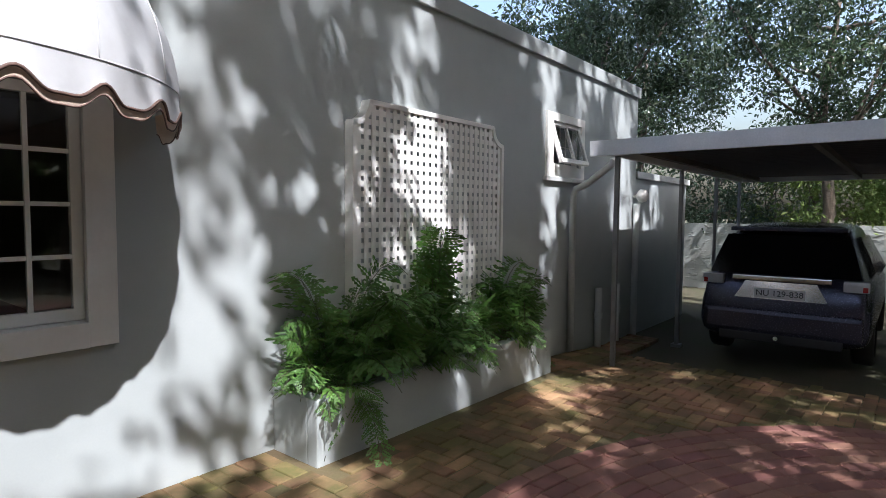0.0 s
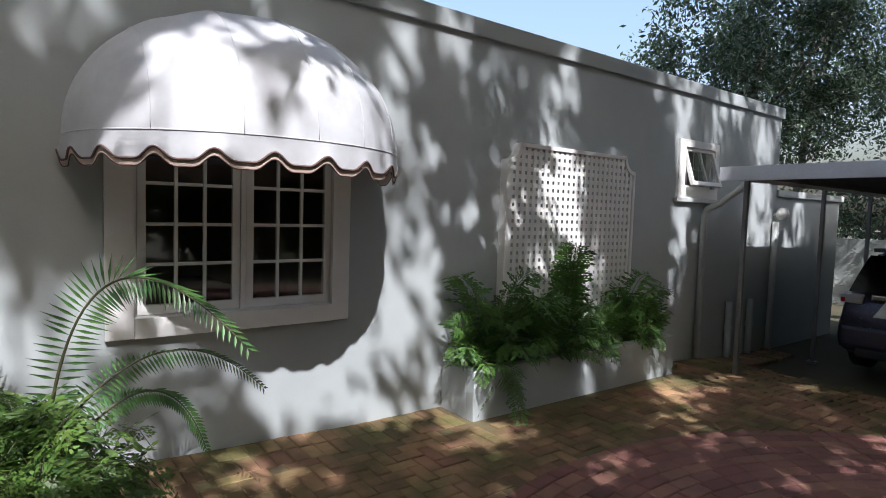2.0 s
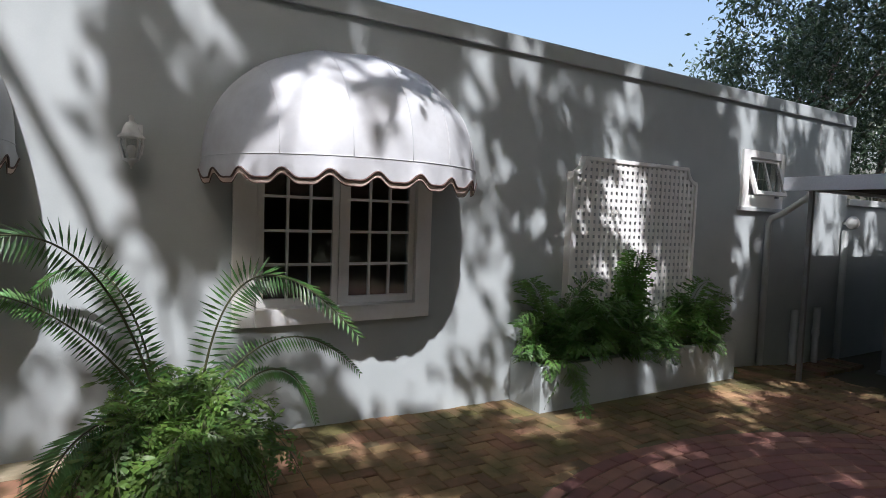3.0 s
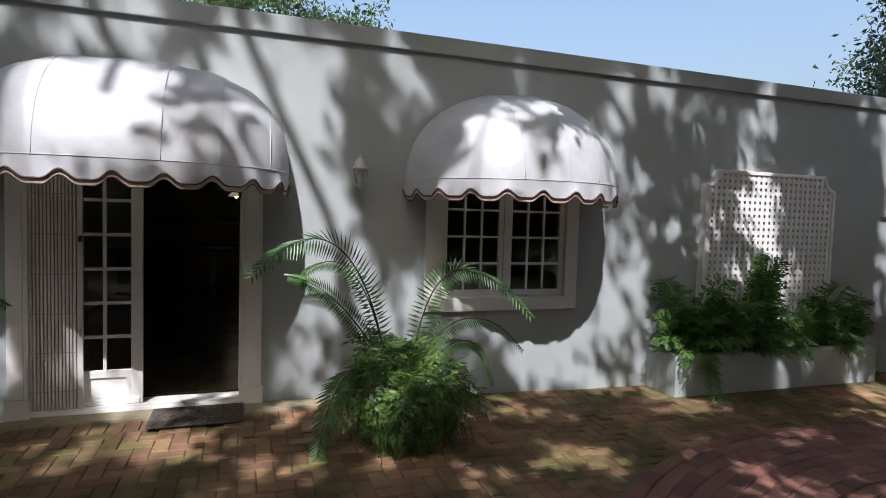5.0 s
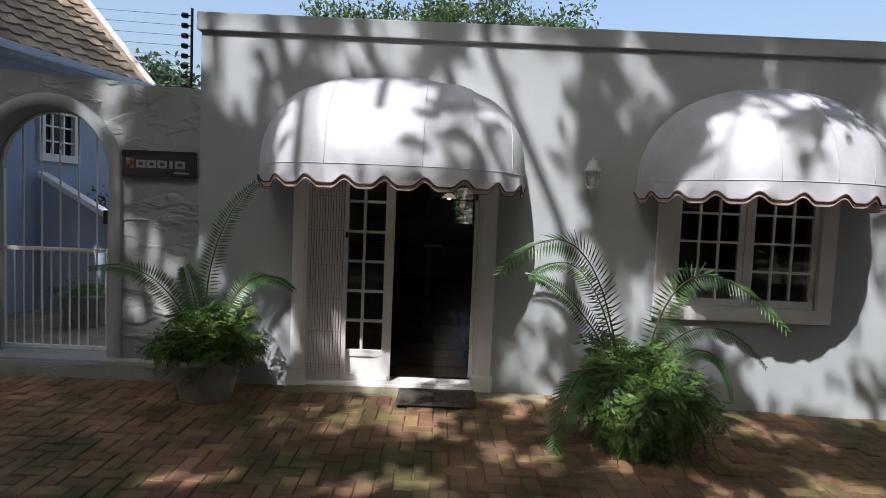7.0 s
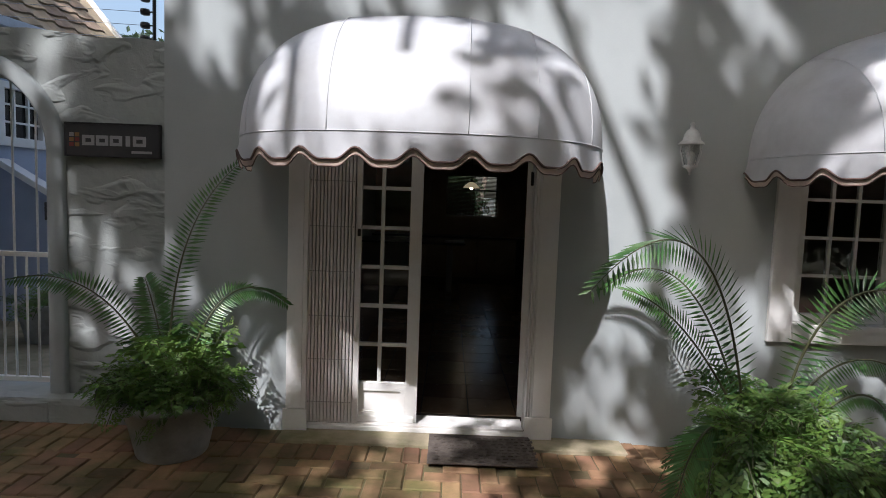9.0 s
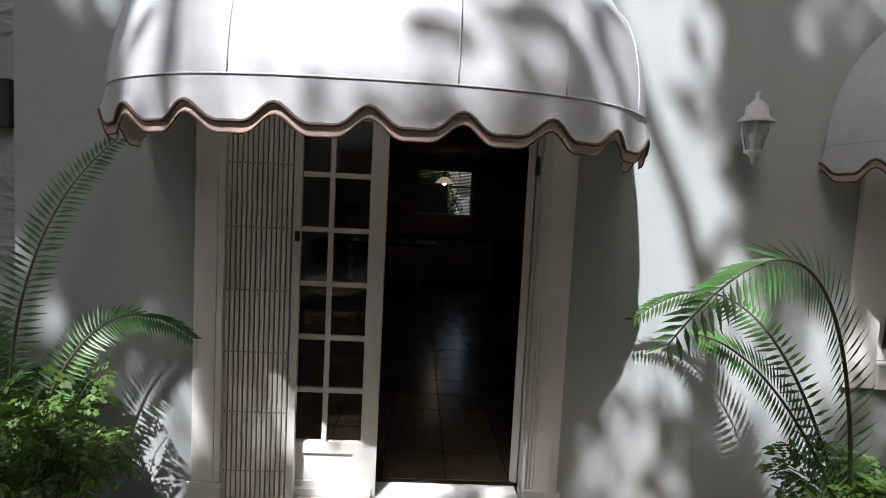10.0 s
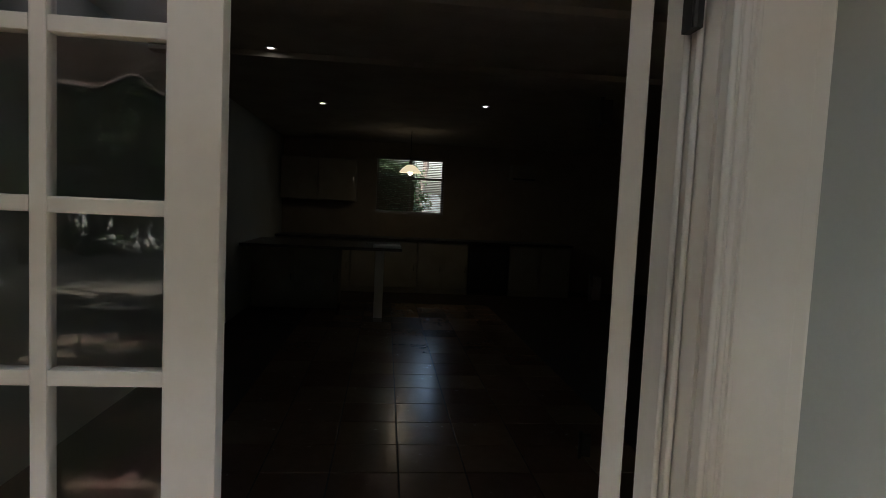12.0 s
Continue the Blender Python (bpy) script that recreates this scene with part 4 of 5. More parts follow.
# unseen trees added south of the carport to cut the light under it
for i, (x, y) in enumerate(((9.6, -7.4), (12.6, -7.2), (15.4, -8.6))):
    tree("side_tree", (x, y, -0.4), 4.0, (0, 0, 2.9, 1.7, 1.0, 3.0), 110, 56, 0.3, "dense dark green tree, unseen, added to darken the carport", 141 + i, M_LEAF, trunk_r=0.1, spread=0.36, limbs=8, group="trees beside the carport")

# trees behind the carport
BACK = (
    ((13.8, 2.6, -0.4), 6.0, (-0.6, 0.0, 5.4, 2.6, 2.4, 3.0), 150, 50),
    ((16.6, -1.6, -0.4), 7.0, (0.0, 0.0, 7.0, 3.0, 2.8, 3.6), 170, 50),
    ((17.2, -6.4, -0.4), 7.0, (0.0, 0.0, 6.9, 3.2, 3.0, 3.8), 170, 50),
    ((18.6, 3.4, -0.4), 7.0, (0.0, 0.0, 6.4, 3.0, 3.0, 3.6), 150, 50),
    ((15.6, -11.0, -0.4), 7.0, (0.0, 0.0, 5.8, 3.2, 3.0, 3.8), 150, 46),
)
for i, (base, h, crown, cl, per) in enumerate(BACK):
    tree("yard_tree", base, h, crown, int(cl * 1.05), per + 110, 0.13, "dense dark green tree behind the carport", 31 + i, trunk_r=0.17, spread=0.27, group="trees behind the carport", material=M_LEAF_B)
for i, (x, y, h) in enumerate(((17.5, 1.0, 4.0), (17.6, -1.2, 4.2), (17.4, -3.2, 3.8), (17.8, -5.4, 4.2), (17.4, -7.6, 3.8), (14.4, 5.2, 3.6), (19.5, 0.0, 5.0), (19.8, -3.6, 5.0))):
    tree("garden_shrub", (x, y, -0.4), h * 0.55, (0, 0, h * 0.52, 1.2, 1.3, h * 0.46), 64, 80, 0.13, "feathery green shrub behind the boundary wall", 51 + i, M_LEAF_B if i % 3 == 0 else M_LEAF_SUN, trunk_r=0.05, spread=0.24, limbs=14, group="shrubs by the boundary wall")
# crowns that show over the roof and beside the neighbour's house
for i, (x, y, h, rr) in enumerate(((-0.9, 15.0, 9.0, 2.0), (2.0, 15.4, 9.15, 2.1), (-4.6, 15.2, 8.75, 1.9), (-9.0, 9.5, 4.9, 0.8), (-3.8, 13.5, 4.0, 1.8))):
    tree("rear_tree", (x, y, -0.1), h * 0.7, (0, 0, h - rr * 0.9, rr, rr, rr * 0.9), 100, 85, 0.2, "green tree crown behind the house", 71 + i, M_LEAF_B if i == 3 else M_LEAF, trunk_r=0.13, spread=0.3, group="trees behind the house")


def bez(p0, p1, p2, n):
    p0, p1, p2 = Vector(p0), Vector(p1), Vector(p2)
    return [p0 * (1 - t) ** 2 + p1 * 2 * t * (1 - t) + p2 * t * t for t in [i / n for i in range(n + 1)]]


def quad(V, F, a, d, s, L, w, u=None, k=0.0):
    """One pointed leaflet from a along d, w wide along s."""
    i = len(V)
    fold = (u or Vector((0, 0, 0))) * k
    V += [tuple(a), tuple(a + d * L * 0.4 + s * w * 0.5 + fold), tuple(a + d * L), tuple(a + d * L * 0.4 - s * w * 0.5 + fold)]
    F.append((i, i + 1, i + 2, i + 3))


def cycad_frond(parent, p0, p1, p2, width, rng, pairs=52, name="frond"):
    pts = bez(p0, p1, p2, pairs)
    V, F = [], []
    for i in range(3, pairs + 1):
        t = i / pairs
        tan = (pts[i] - pts[i - 1]).normalized()
        side = tan.cross(Vector((0.1, -0.8, 0.6)))
        side = side.normalized() if side.length > 0.05 else tan.orthogonal().normalized()
        up = side.cross(tan)
        L = 0.76 * width * (0.35 + 0.65 * math.sin(math.pi * min(1, 0.12 + t * 0.86)) ** 0.7)
        for sg in (1, -1):
            d = (side * sg + tan * (0.35 + 0.5 * t) + up * 0.12 - Vector((0, 0, 0.15 + 0.2 * rng.random() + 0.85 * (1 - abs(tan.z))))).normalized()
            s = d.cross(up).normalized()
            quad(V, F, pts[i], d, s, L * rng.uniform(0.85, 1.08), 0.0165, up, 0.0025)
    f = raw(name, V, F, M_CYCAD, parent)
    bm = bmesh.new()
    tube(bm, pts[::2] if pairs % 2 == 0 else pts, [0.008 * (1 - 0.75 * k / len(pts[::2])) for k in range(len(pts[::2]))], 6)
    part("midrib", bm, M_STALK, f, smooth=True)


def fern_clump(name, parent_label, base, fronds, rng, length, pinnae, material, up=0.75, drop=0.5, group="", category="fern", box_xy=(0.1, 0.05), lobes=9, wide=0.38, outward=None, reach=1.0, cut=(0.82, 0.9)):
    """A fern: arching twice-cut fronds from a small crown, with gaps between their leaflets."""
    f = thing(name, base, parent_label, category, group)
    V, F = [], []
    bm = bmesh.new()
    for k in range(fronds):
        az = rng.uniform(0, 2 * math.pi)
        out = Vector((math.cos(az), math.sin(az), 0))
        if outward is not None and out.y > 0.35:
            out.y *= 0.25
        L = length * rng.uniform(0.55, 1.15)
        b = Vector(base) + Vector((rng.uniform(-1, 1) * box_xy[0], rng.uniform(-1, 1) * box_xy[1], 0))
        el = rng.uniform(0.35, 1.0) * up
        p1 = b + out * L * 0.30 * reach + Vector((0, 0, L * el))
        p2 = b + out * L * reach * (1.0 - 0.35 * el) + Vector((0, 0, L * (el - drop * rng.uniform(0.4, 1.1) * 0.7)))
        pts = bez(b, p1, p2, pinnae + 3)
        tube(bm, pts[::3], 0.0024, 4)
        twist = rng.normal(0, 0.45)
        bare = rng.uniform(0.1, 0.35)
        for i in range(3, pinnae + 3):
            t = (i - 2) / pinnae
            if t < bare:
                continue
            tan = (pts[i] - pts[i - 1]).normalized()
            side = tan.cross(Vector((0, 0, 1)))
            side = side.normalized() if side.length > 0.05 else Vector((1, 0, 0))
            upv = side.cross(tan)
            side = (side * math.cos(twist) + upv * math.sin(twist)).normalized()
            upv = side.cross(tan)
            pl = L * wide * (1 - t) ** 0.75 * (0.6 + 0.4 * min(1, (t - bare) * 5)) * rng.uniform(0.75, 1.15)
            for sg in (1, -1):
                d = (side * sg + tan * rng.uniform(0.25, 0.6) + upv * rng.normal(0, 0.2) - Vector((0, 0, 0.2))).normalized()
                m = max(3, int(lobes * (1 - t * 0.6)))
                q = Vector(pts[i])
                for j in range(m):
                    w = pl / m
                    q = q + d * w
                    d = (d - Vector((0, 0, 0.05))).normalized()
                    s = d.cross(upv).normalized()
                    ll = (pts[i] - pts[i - 1]).length * cut[0] * (1 - j / m * 0.7) * rng.uniform(0.7, 1.25)
                    for s2 in (1, -1):
                        quad(V, F, q, (s * s2 + d * 0.8 + upv * rng.normal(0, 0.2)).normalized(), d, ll, w * cut[1])
                quad(V, F, q, d, d.cross(upv).normalized(), pl / m * 1.2, pl / m * 0.5)
    part("stem", bm, M_STALK, f, smooth=True, kind="stuff")
    raw("foliage", V, F, material, f, kind="stuff")
    return f


# ---- plants ----
rng = np.random.default_rng(5)
PZ = PL[4] - 0.07
for x, y, n, L, hi in ((2.98, -0.26, 15, 0.72, 0.9), (3.22, -0.25, 30, 0.92, 1.1), (3.50, -0.25, 20, 0.85, 0.95), (3.82, -0.27, 24, 0.75, 0.95), (4.12, -0.24, 26, 0.95, 1.1), (4.25, -0.16, 18, 1.3, 1.2), (4.55, -0.25, 16, 0.7, 0.9), (4.98, -0.25, 28, 0.86, 1.05), (5.35, -0.24, 20, 0.85, 1.0), (5.56, -0.22, 14, 0.8, 0.9)):
    fern_clump("fern", "green arching fern growing in the wall planter", (x, y, PZ), int(n * 1.3), rng, L, 21, M_FERN, up=hi, drop=0.62, group="ferns in the planter", box_xy=(0.13, 0.07) if L < 1.1 else (0.06, 0.03), outward=True, lobes=6, cut=(0.95, 1.35), wide=0.30 if L < 1.1 else 0.19, reach=0.74 if L < 1.1 else 0.28)
fern_clump("fern", "fern frond clump hanging over the planter edge", (3.22, -0.37, PZ), 9, rng, 0.58, 18, M_FERN, cut=(0.7, 1.3), up=0.35, drop=1.6, group="ferns in the planter", box_xy=(0.1, 0.03), outward=True)
fern_clump("fern", "low fern at the planter's foot", (5.9, -0.2, -0.2), 10, rng, 0.4, 11, M_FERN, up=0.7, drop=0.7, box_xy=(0.06, 0.06))


def pot(x, y, r0, r1, h, label):
    p = thing("plant_pot", (x, y, 0.0), label, "pot", "potted plants")
    z = ground_z(x)
    bm = lathe(bmesh.new(), [(0.0, z), (r0, z), (r0 + 0.012, z + 0.02), (r0 + (r1 - r0) * 0.55, z + h * 0.5), (r1, z + h - 0.05), (r1 + 0.022, z + h - 0.045), (r1 + 0.022, z + h), (r1 - 0.03, z + h), (r1 - 0.04, z + h - 0.06)], x, y, 32)
    part("pot_body", bm, M_POT, p, smooth=True)
    part("soil", lathe(bmesh.new(), [(0.0, z + h - 0.05), (r1 - 0.035, z + h - 0.055)], x, y, 24), M_SOIL, p)


pot(-3.60, -0.42, 0.20, 0.285, 0.36, "round weathered concrete plant pot beside the door")
pot(-0.20, -0.92, 0.22, 0.30, 0.36, "round concrete plant pot hidden under ferns")
for dx, dy, n, L, u, dr in ((0, 0, 120, 0.50, 1.1, 0.8), (-0.2, -0.05, 75, 0.42, 0.9, 1.3), (0.2, -0.05, 75, 0.42, 0.9, 1.3)):
    fern_clump("maidenhair_fern", "bushy light green fern spilling over the pot rim", (-3.60 + dx, -0.44 + dy, 0.33), n, rng, L, 8, M_FERN_D, up=u, drop=dr, box_xy=(0.16, 0.14), lobes=5, wide=0.42, reach=0.85, cut=(0.85, 1.05), group="ferns in pots")
for dx, dy, n, L, u, dr in ((0, 0, 130, 0.53, 0.95, 1.0), (-0.22, -0.12, 85, 0.54, 0.75, 1.7), (0.22, -0.14, 85, 0.54, 0.75, 1.7), (0.0, -0.24, 100, 0.56, 0.7, 1.9)):
    fern_clump("maidenhair_fern", "large bushy fern covering its pot", (-0.20 + dx, -0.92 + dy, 0.34), n, rng, L, 9, M_FERN_D, up=u, drop=dr, box_xy=(0.17, 0.15), lobes=5, wide=0.40, reach=0.70, cut=(0.85, 1.05), group="ferns in pots")
for dx, dy, n in ((-0.17, -0.24, 60), (0.17, -0.26, 60), (0.0, -0.34, 60)):
    fern_clump("maidenhair_fern", "low skirt of ferns reaching the ground before the pot", (-0.20 + dx, -0.92 + dy, 0.10), n, rng, 0.34, 8, M_FERN_D, up=0.85, drop=1.5, box_xy=(0.12, 0.06), lobes=5, wide=0.34, reach=0.6, group="ferns in pots")


def cycad(base, fronds, label):
    c = thing("cycad_palm", base, label, "palm", "cycads in pots")
    x, y, z = base
    bm = lathe(bmesh.new(), [(0.0, z - 0.05), (0.055, z - 0.05), (0.075, z + 0.03), (0.065, z + 0.12), (0.02, z + 0.17), (0.0, z + 0.17)], x, y, 14)
    part("stem", bm, M_BARK, c, smooth=True)
    for start, mid, tip, w in fronds:
        cycad_frond(c, start, mid, tip, w, rng)


cycad((-0.20, -0.80, 0.36), (
    ((-0.25, -0.79, 0.45), (-0.62, -1.12, 1.95), (-1.27, -1.36, 1.24), 0.22),
    ((-0.24, -0.74, 0.45), (-0.44, -0.40, 1.60), (-0.88, -0.14, 1.08), 0.16),
    ((-0.27, -0.80, 0.45), (-0.66, -0.88, 1.12), (-1.02, -1.02, 1.20), 0.15),
    ((-0.05, -0.78, 0.45), (0.07, -0.92, 1.76), (0.72, -1.28, 0.92), 0.20),
    ((-0.02, -0.74, 0.45), (0.48, -0.60, 1.12), (1.10, -0.42, 0.44), 0.15),
    ((0.05, -0.85, 0.45), (0.46, -0.82, 0.92), (0.68, -0.72, 0.24), 0.12),
    ((-0.32, -0.90, 0.45), (-0.72, -1.16, 0.72), (-0.84, -1.32, 0.02), 0.22),
), "cycad with long arching feathery fronds rising from the fern pot")
cycad((-3.62, -0.38, 0.33), (
    ((-3.64, -0.38, 0.45), (-3.70, -0.30, 1.40), (-3.33, -0.10, 1.80), 0.17),
    ((-3.68, -0.42, 0.45), (-3.95, -0.55, 1.22), (-4.42, -0.66, 1.08), 0.16),
    ((-3.66, -0.36, 0.45), (-3.76, -0.30, 0.85), (-3.88, -0.22, 1.05), 0.19),
    ((-3.56, -0.36, 0.45), (-3.36, -0.26, 1.26), (-2.98, -0.12, 0.90), 0.16),
), "cycad with feathery fronds in the pot by the gateway")


# ---- lantern, sign, gate, fence ----
def lantern(x, z):
    l = thing("wall_lantern", (x, -0.005, z), "white cast metal carriage lantern with glass on the wall", "lamp")
    y = -0.13
    bm = B(x + 0.012, x + 0.072, -0.02, -0.001, z + 0.10, z + 0.30, bevel=0.008)
    part("wall_plate", bm, M_LAMP, l)
    bm = bmesh.new()
    tube(bm, [(x + 0.04, -0.015, z + 0.22), (x + 0.03, -0.05, z + 0.29), (x + 0.01, -0.10, z + 0.30), (x, y, z + 0.27)], [0.014, 0.012, 0.011, 0.010], 8)
    rod(bm, (x + 0.03, -0.055, z + 0.285), (x + 0.035, -0.03, z + 0.24), 0.012)
    part("bracket", bm, M_LAMP, l, smooth=True)
    part("cap", lathe(bmesh.new(), [(0.078, z + 0.195), (0.080, z + 0.205), (0.055, z + 0.225), (0.046, z + 0.265), (0.030, z + 0.29), (0.014, z + 0.30), (0.012, z + 0.32), (0.017, z + 0.328), (0.008, z + 0.34), (0.0, z + 0.342)], x, y, 16), M_LAMP, l, smooth=True)
    part("glass", lathe(bmesh.new(), [(0.058, z + 0.195), (0.060, z + 0.16), (0.036, z + 0.06)], x, y, 12), M_LGLASS, l, smooth=True)
    for k in range(6):
        a = math.pi / 3 * k
        ca, sa = math.cos(a), math.sin(a)
        bm = tube(bmesh.new(), [(x + ca * 0.066, y + sa * 0.066, z + 0.196), (x + ca * 0.068, y + sa * 0.068, z + 0.15), (x + ca * 0.042, y + sa * 0.042, z + 0.055)], 0.0042, 5)
        part("rib", bm, M_LAMP, l)
    part("base", lathe(bmesh.new(), [(0.0, z + 0.0), (0.006, z + 0.004), (0.006, z + 0.02), (0.014, z + 0.028), (0.018, z + 0.04), (0.046, z + 0.056), (0.040, z + 0.066), (0.0, z + 0.066)], x, y, 16), M_LAMP, l, smooth=True)
    part("bulb", lathe(bmesh.new(), [(0.0, z + 0.155), (0.014, z + 0.15), (0.02, z + 0.13), (0.012, z + 0.09), (0.012, z + 0.066)], x, y, 12), M_TRIM, l, smooth=True)


lantern(-0.37, 1.84)


def sign():
    s = thing("sign_board", (-4.25, 0.09, 1.84), "dark rectangular sign board with pale lettering shapes", "sign")
    part("board", B(-4.585, -3.925, 0.065, 0.098, 1.838, 2.07, bevel=0.004), M_SIGN, s)
    bm = holed(bmesh.new(), -4.585, -3.925, 1.838, 2.07, 0.060, 0.0648, [(-4.573, -3.937, 1.85, 2.058)])
    part("border", bm, M_BLACKPL, s)
    for i, m in enumerate((M_SIGNR, M_SIGNO, M_SIGNO, M_SIGNR, M_SIGNW, M_SIGNO)):
        x, z = -4.55 + (i % 2) * 0.038, 1.905 + (i // 2) * 0.034
        part("emblem_square", B(x, x + 0.03, 0.061, 0.0647, z, z + 0.027), m, s)
    for i, (x, w) in enumerate(((-4.462, 0.085), (-4.366, 0.085), (-4.270, 0.085), (-4.160, 0.03), (-4.110, 0.09))):
        bm = holed(bmesh.new(), x, x + w, 1.915, 1.985, 0.061, 0.0647, [(x + 0.022, x + w - 0.022, 1.937, 1.963)]) if w > 0.05 else B(x, x + w, 0.061, 0.0647, 1.915, 1.985)
        part("lettering_bar", bm, M_SIGNW, s, "pale raised lettering shape")
    part("small_lettering", B(-4.12, -3.98, 0.061, 0.0647, 1.868, 1.885), M_SIGNW, s)


sign()


def arch_gate():
    g = thing("garden_gate", (-5.28, 0.25, 0.15), "white painted steel bar gate in the arched gateway, shut", "gate")
    y, cx, r = 0.27, (AX0 + AX1) / 2, (AX1 - AX0) / 2 - 0.035
    part("stile", B(AX0 + 0.022, AX0 + 0.06, y - 0.018, y + 0.018, 0.16, ASPR), M_TRIM, g)
    part("stile", B(AX1 - 0.06, AX1 - 0.022, y - 0.018, y + 0.018, 0.16, ASPR), M_TRIM, g)
    part("arch_bar", tube(bmesh.new(), [(cx + r * math.cos(a), y, ASPR + r * math.sin(a)) for a in [math.pi * i / 24 for i in range(25)]], 0.017, 8), M_TRIM, g, smooth=True)
    part("mid_rail", B(AX0 + 0.06, AX1 - 0.06, y - 0.016, y + 0.016, 1.105, 1.14), M_TRIM, g)
    part("bottom_rail", B(AX0 + 0.06, AX1 - 0.06, y - 0.016, y + 0.016, 0.17, 0.205), M_TRIM, g)
    n = 5
    for i in range(1, n + 1):
        x = AX0 + 0.06 + (AX1 - AX0 - 0.12) * i / (n + 1)
        zt = ASPR + math.sqrt(max(0, r * r - (x - cx) ** 2))
        part("bar", rod(bmesh.new(), (x, y, 0.205), (x, y, zt), 0.0085), M_TRIM, g)
    for i in range(n + 1):
        x = AX0 + 0.06 + (AX1 - AX0 - 0.12) * (i + 0.5) / (n + 1)
        part("bar", rod(bmesh.new(), (x, y, 0.205), (x, y, 1.105), 0.0085), M_TRIM, g)
    part("lock_box", B(-4.86, -4.70, y - 0.03, y + 0.03, 1.38, 1.51, bevel=0.006), M_BLACKPL, g, "black lock box")


arch_gate()
tagged(part("gate_step", B(AX0 - 0.1, AX1 + 0.05, -0.05, 0.4, -0.1, 0.13, bevel=0.03), M_ROUGH), "low plastered step under the gate", "step", kind="structure")


def electric_fence():
    f = thing("electric_fence", (-4.06, 0.24, 2.63), "electric fence wires on a dark bracket along the wall top", "fence")
    part("pole", rod(bmesh.new(), (-4.05, 0.24, 2.55), (-4.05, 0.24, 3.40), 0.013), M_BLACKPL, f)
    for i in range(8):
        z = 2.69 + i * 0.092
        bm = lathe(bmesh.new(), [(0.0, z - 0.018), (0.03, z - 0.018), (0.034, z), (0.03, z + 0.018), (0.0, z + 0.018)], -4.115, 0.24, 10)
        rod(bm, (-4.05, 0.24, z), (-4.115, 0.24, z), 0.006)
        part("insulator", bm, M_BLACKPL, f, smooth=True)
        part("wire", tube(bmesh.new(), [(-4.115, 0.24, z), (-6.2, 0.24, z + 0.09 - 0.02), (-8.3, 0.24, z + 0.24)], 0.0022, 4), M_WIRE, f)


electric_fence()


# ---- neighbour's house behind the gateway ----
def neighbour():
    h = thing("neighbour_house", (-8.0, 3.0, 0.0), "pale blue rendered house with a steep weathered tile roof", "house")
    e0, e1 = Vector((-7.95, -0.9)), Vector((-6.62, 4.63))
    d = (e1 - e0).normalized()
    n = Vector((-d.y, d.x))
    M = Matrix(((d.x, n.x, 0, e0.x), (d.y, n.y, 0, e0.y), (0, 0, 1, 0), (0, 0, 0, 1)))
    Lg = (e1 - e0).length
    wins = [(2.9, 3.35, 2.2, 2.84), (3.95, 4.5, 2.2, 2.84)]

    def put(name, bm, m, parent, label=""):
        bmesh.ops.transform(bm, matrix=M, verts=bm.verts)
        return part(name, bm, m, parent, label)

    put("wall", holed(bmesh.new(), 1.4, Lg - 0.15, -0.2, 3.42, 0.35, 0.60, wins), M_HOUSE, h)
    put("end_wall", B(Lg - 0.40, Lg - 0.15, 0.60, 5.0, -0.2, 3.42), M_HOUSE, h)
    put("near_wall", B(1.4, 1.65, 0.60, 5.0, -0.2, 3.42), M_HOUSE, h)
    put("fascia", B(0.0, Lg, -0.02, 0.02, 3.40, 3.56), M_FASCIA, h)
    put("gutter", B(0.0, Lg, -0.12, -0.021, 3.42, 3.53, bevel=0.02), M_FASCIA, h)
    put("soffit", B(0.0, Lg, 0.02, 0.36, 3.42, 3.45), M_FASCIA, h)
    pitch = math.radians(47)
    put("roof_deck", (lambda bm: (bmesh.ops.transform(bm, matrix=Matrix.Translation((0, 0, 3.53)) @ Euler((pitch, 0, 0)).to_matrix().to_4x4(), verts=bm.verts), bm)[1])(B(0.0, Lg, 0.0, 4.4, -0.04, 0.0)), M_ROOFTILE, h)
    put("barge_board", (lambda bm: (bmesh.ops.transform(bm, matrix=Matrix.Translation((0, 0, 3.53)) @ Euler((pitch, 0, 0)).to_matrix().to_4x4(), verts=bm.verts), bm)[1])(B(Lg, Lg + 0.05, 0.0, 4.4, -0.16, 0.06)), M_TRIM, h)
    for x0, x1, z0, z1 in wins:
        w = put("window", holed(bmesh.new(), x0 - 0.06, x1 + 0.06, z0 - 0.08, z1 + 0.05, 0.30, 0.42, [(x0 + 0.03, x1 - 0.03, z0 + 0.03, z1 - 0.03)]), M_TRIM, h)
        for k in (1, 2):
            x = x0 + (x1 - x0) * k / 3
            put("muntin", B(x - 0.012, x + 0.012, 0.34, 0.38, z0 + 0.03, z1 - 0.03), M_TRIM, w)
        for k in (1, 2):
            z = z0 + (z1 - z0) * k / 3
            for q in range(3):
                xa = x0 + (x1 - x0) * q / 3
                put("glazing_bar", B(xa + (0.012 if q else 0.03), xa + (x1 - x0) / 3 - (0.012 if q < 2 else 0.03), 0.345, 0.375, z - 0.012, z + 0.012), M_TRIM, w)
        put("pane", B(x0 + 0.03, x1 - 0.03, 0.385, 0.39, z0 + 0.03, z1 - 0.03), M_DKGLASS, w)
    # roof tiles, in courses
    T = M @ Matrix.Translation((0, 0, 3.53)) @ Euler((pitch, 0, 0)).to_matrix().to_4x4()
    tw, th = 0.30, 0.21
    prof = [(0.0, 0.012), (0.06, 0.0), (0.15, 0.006), (0.22, 0.032), (0.27, 0.032), (0.30, 0.012)]
    V, F = [], []
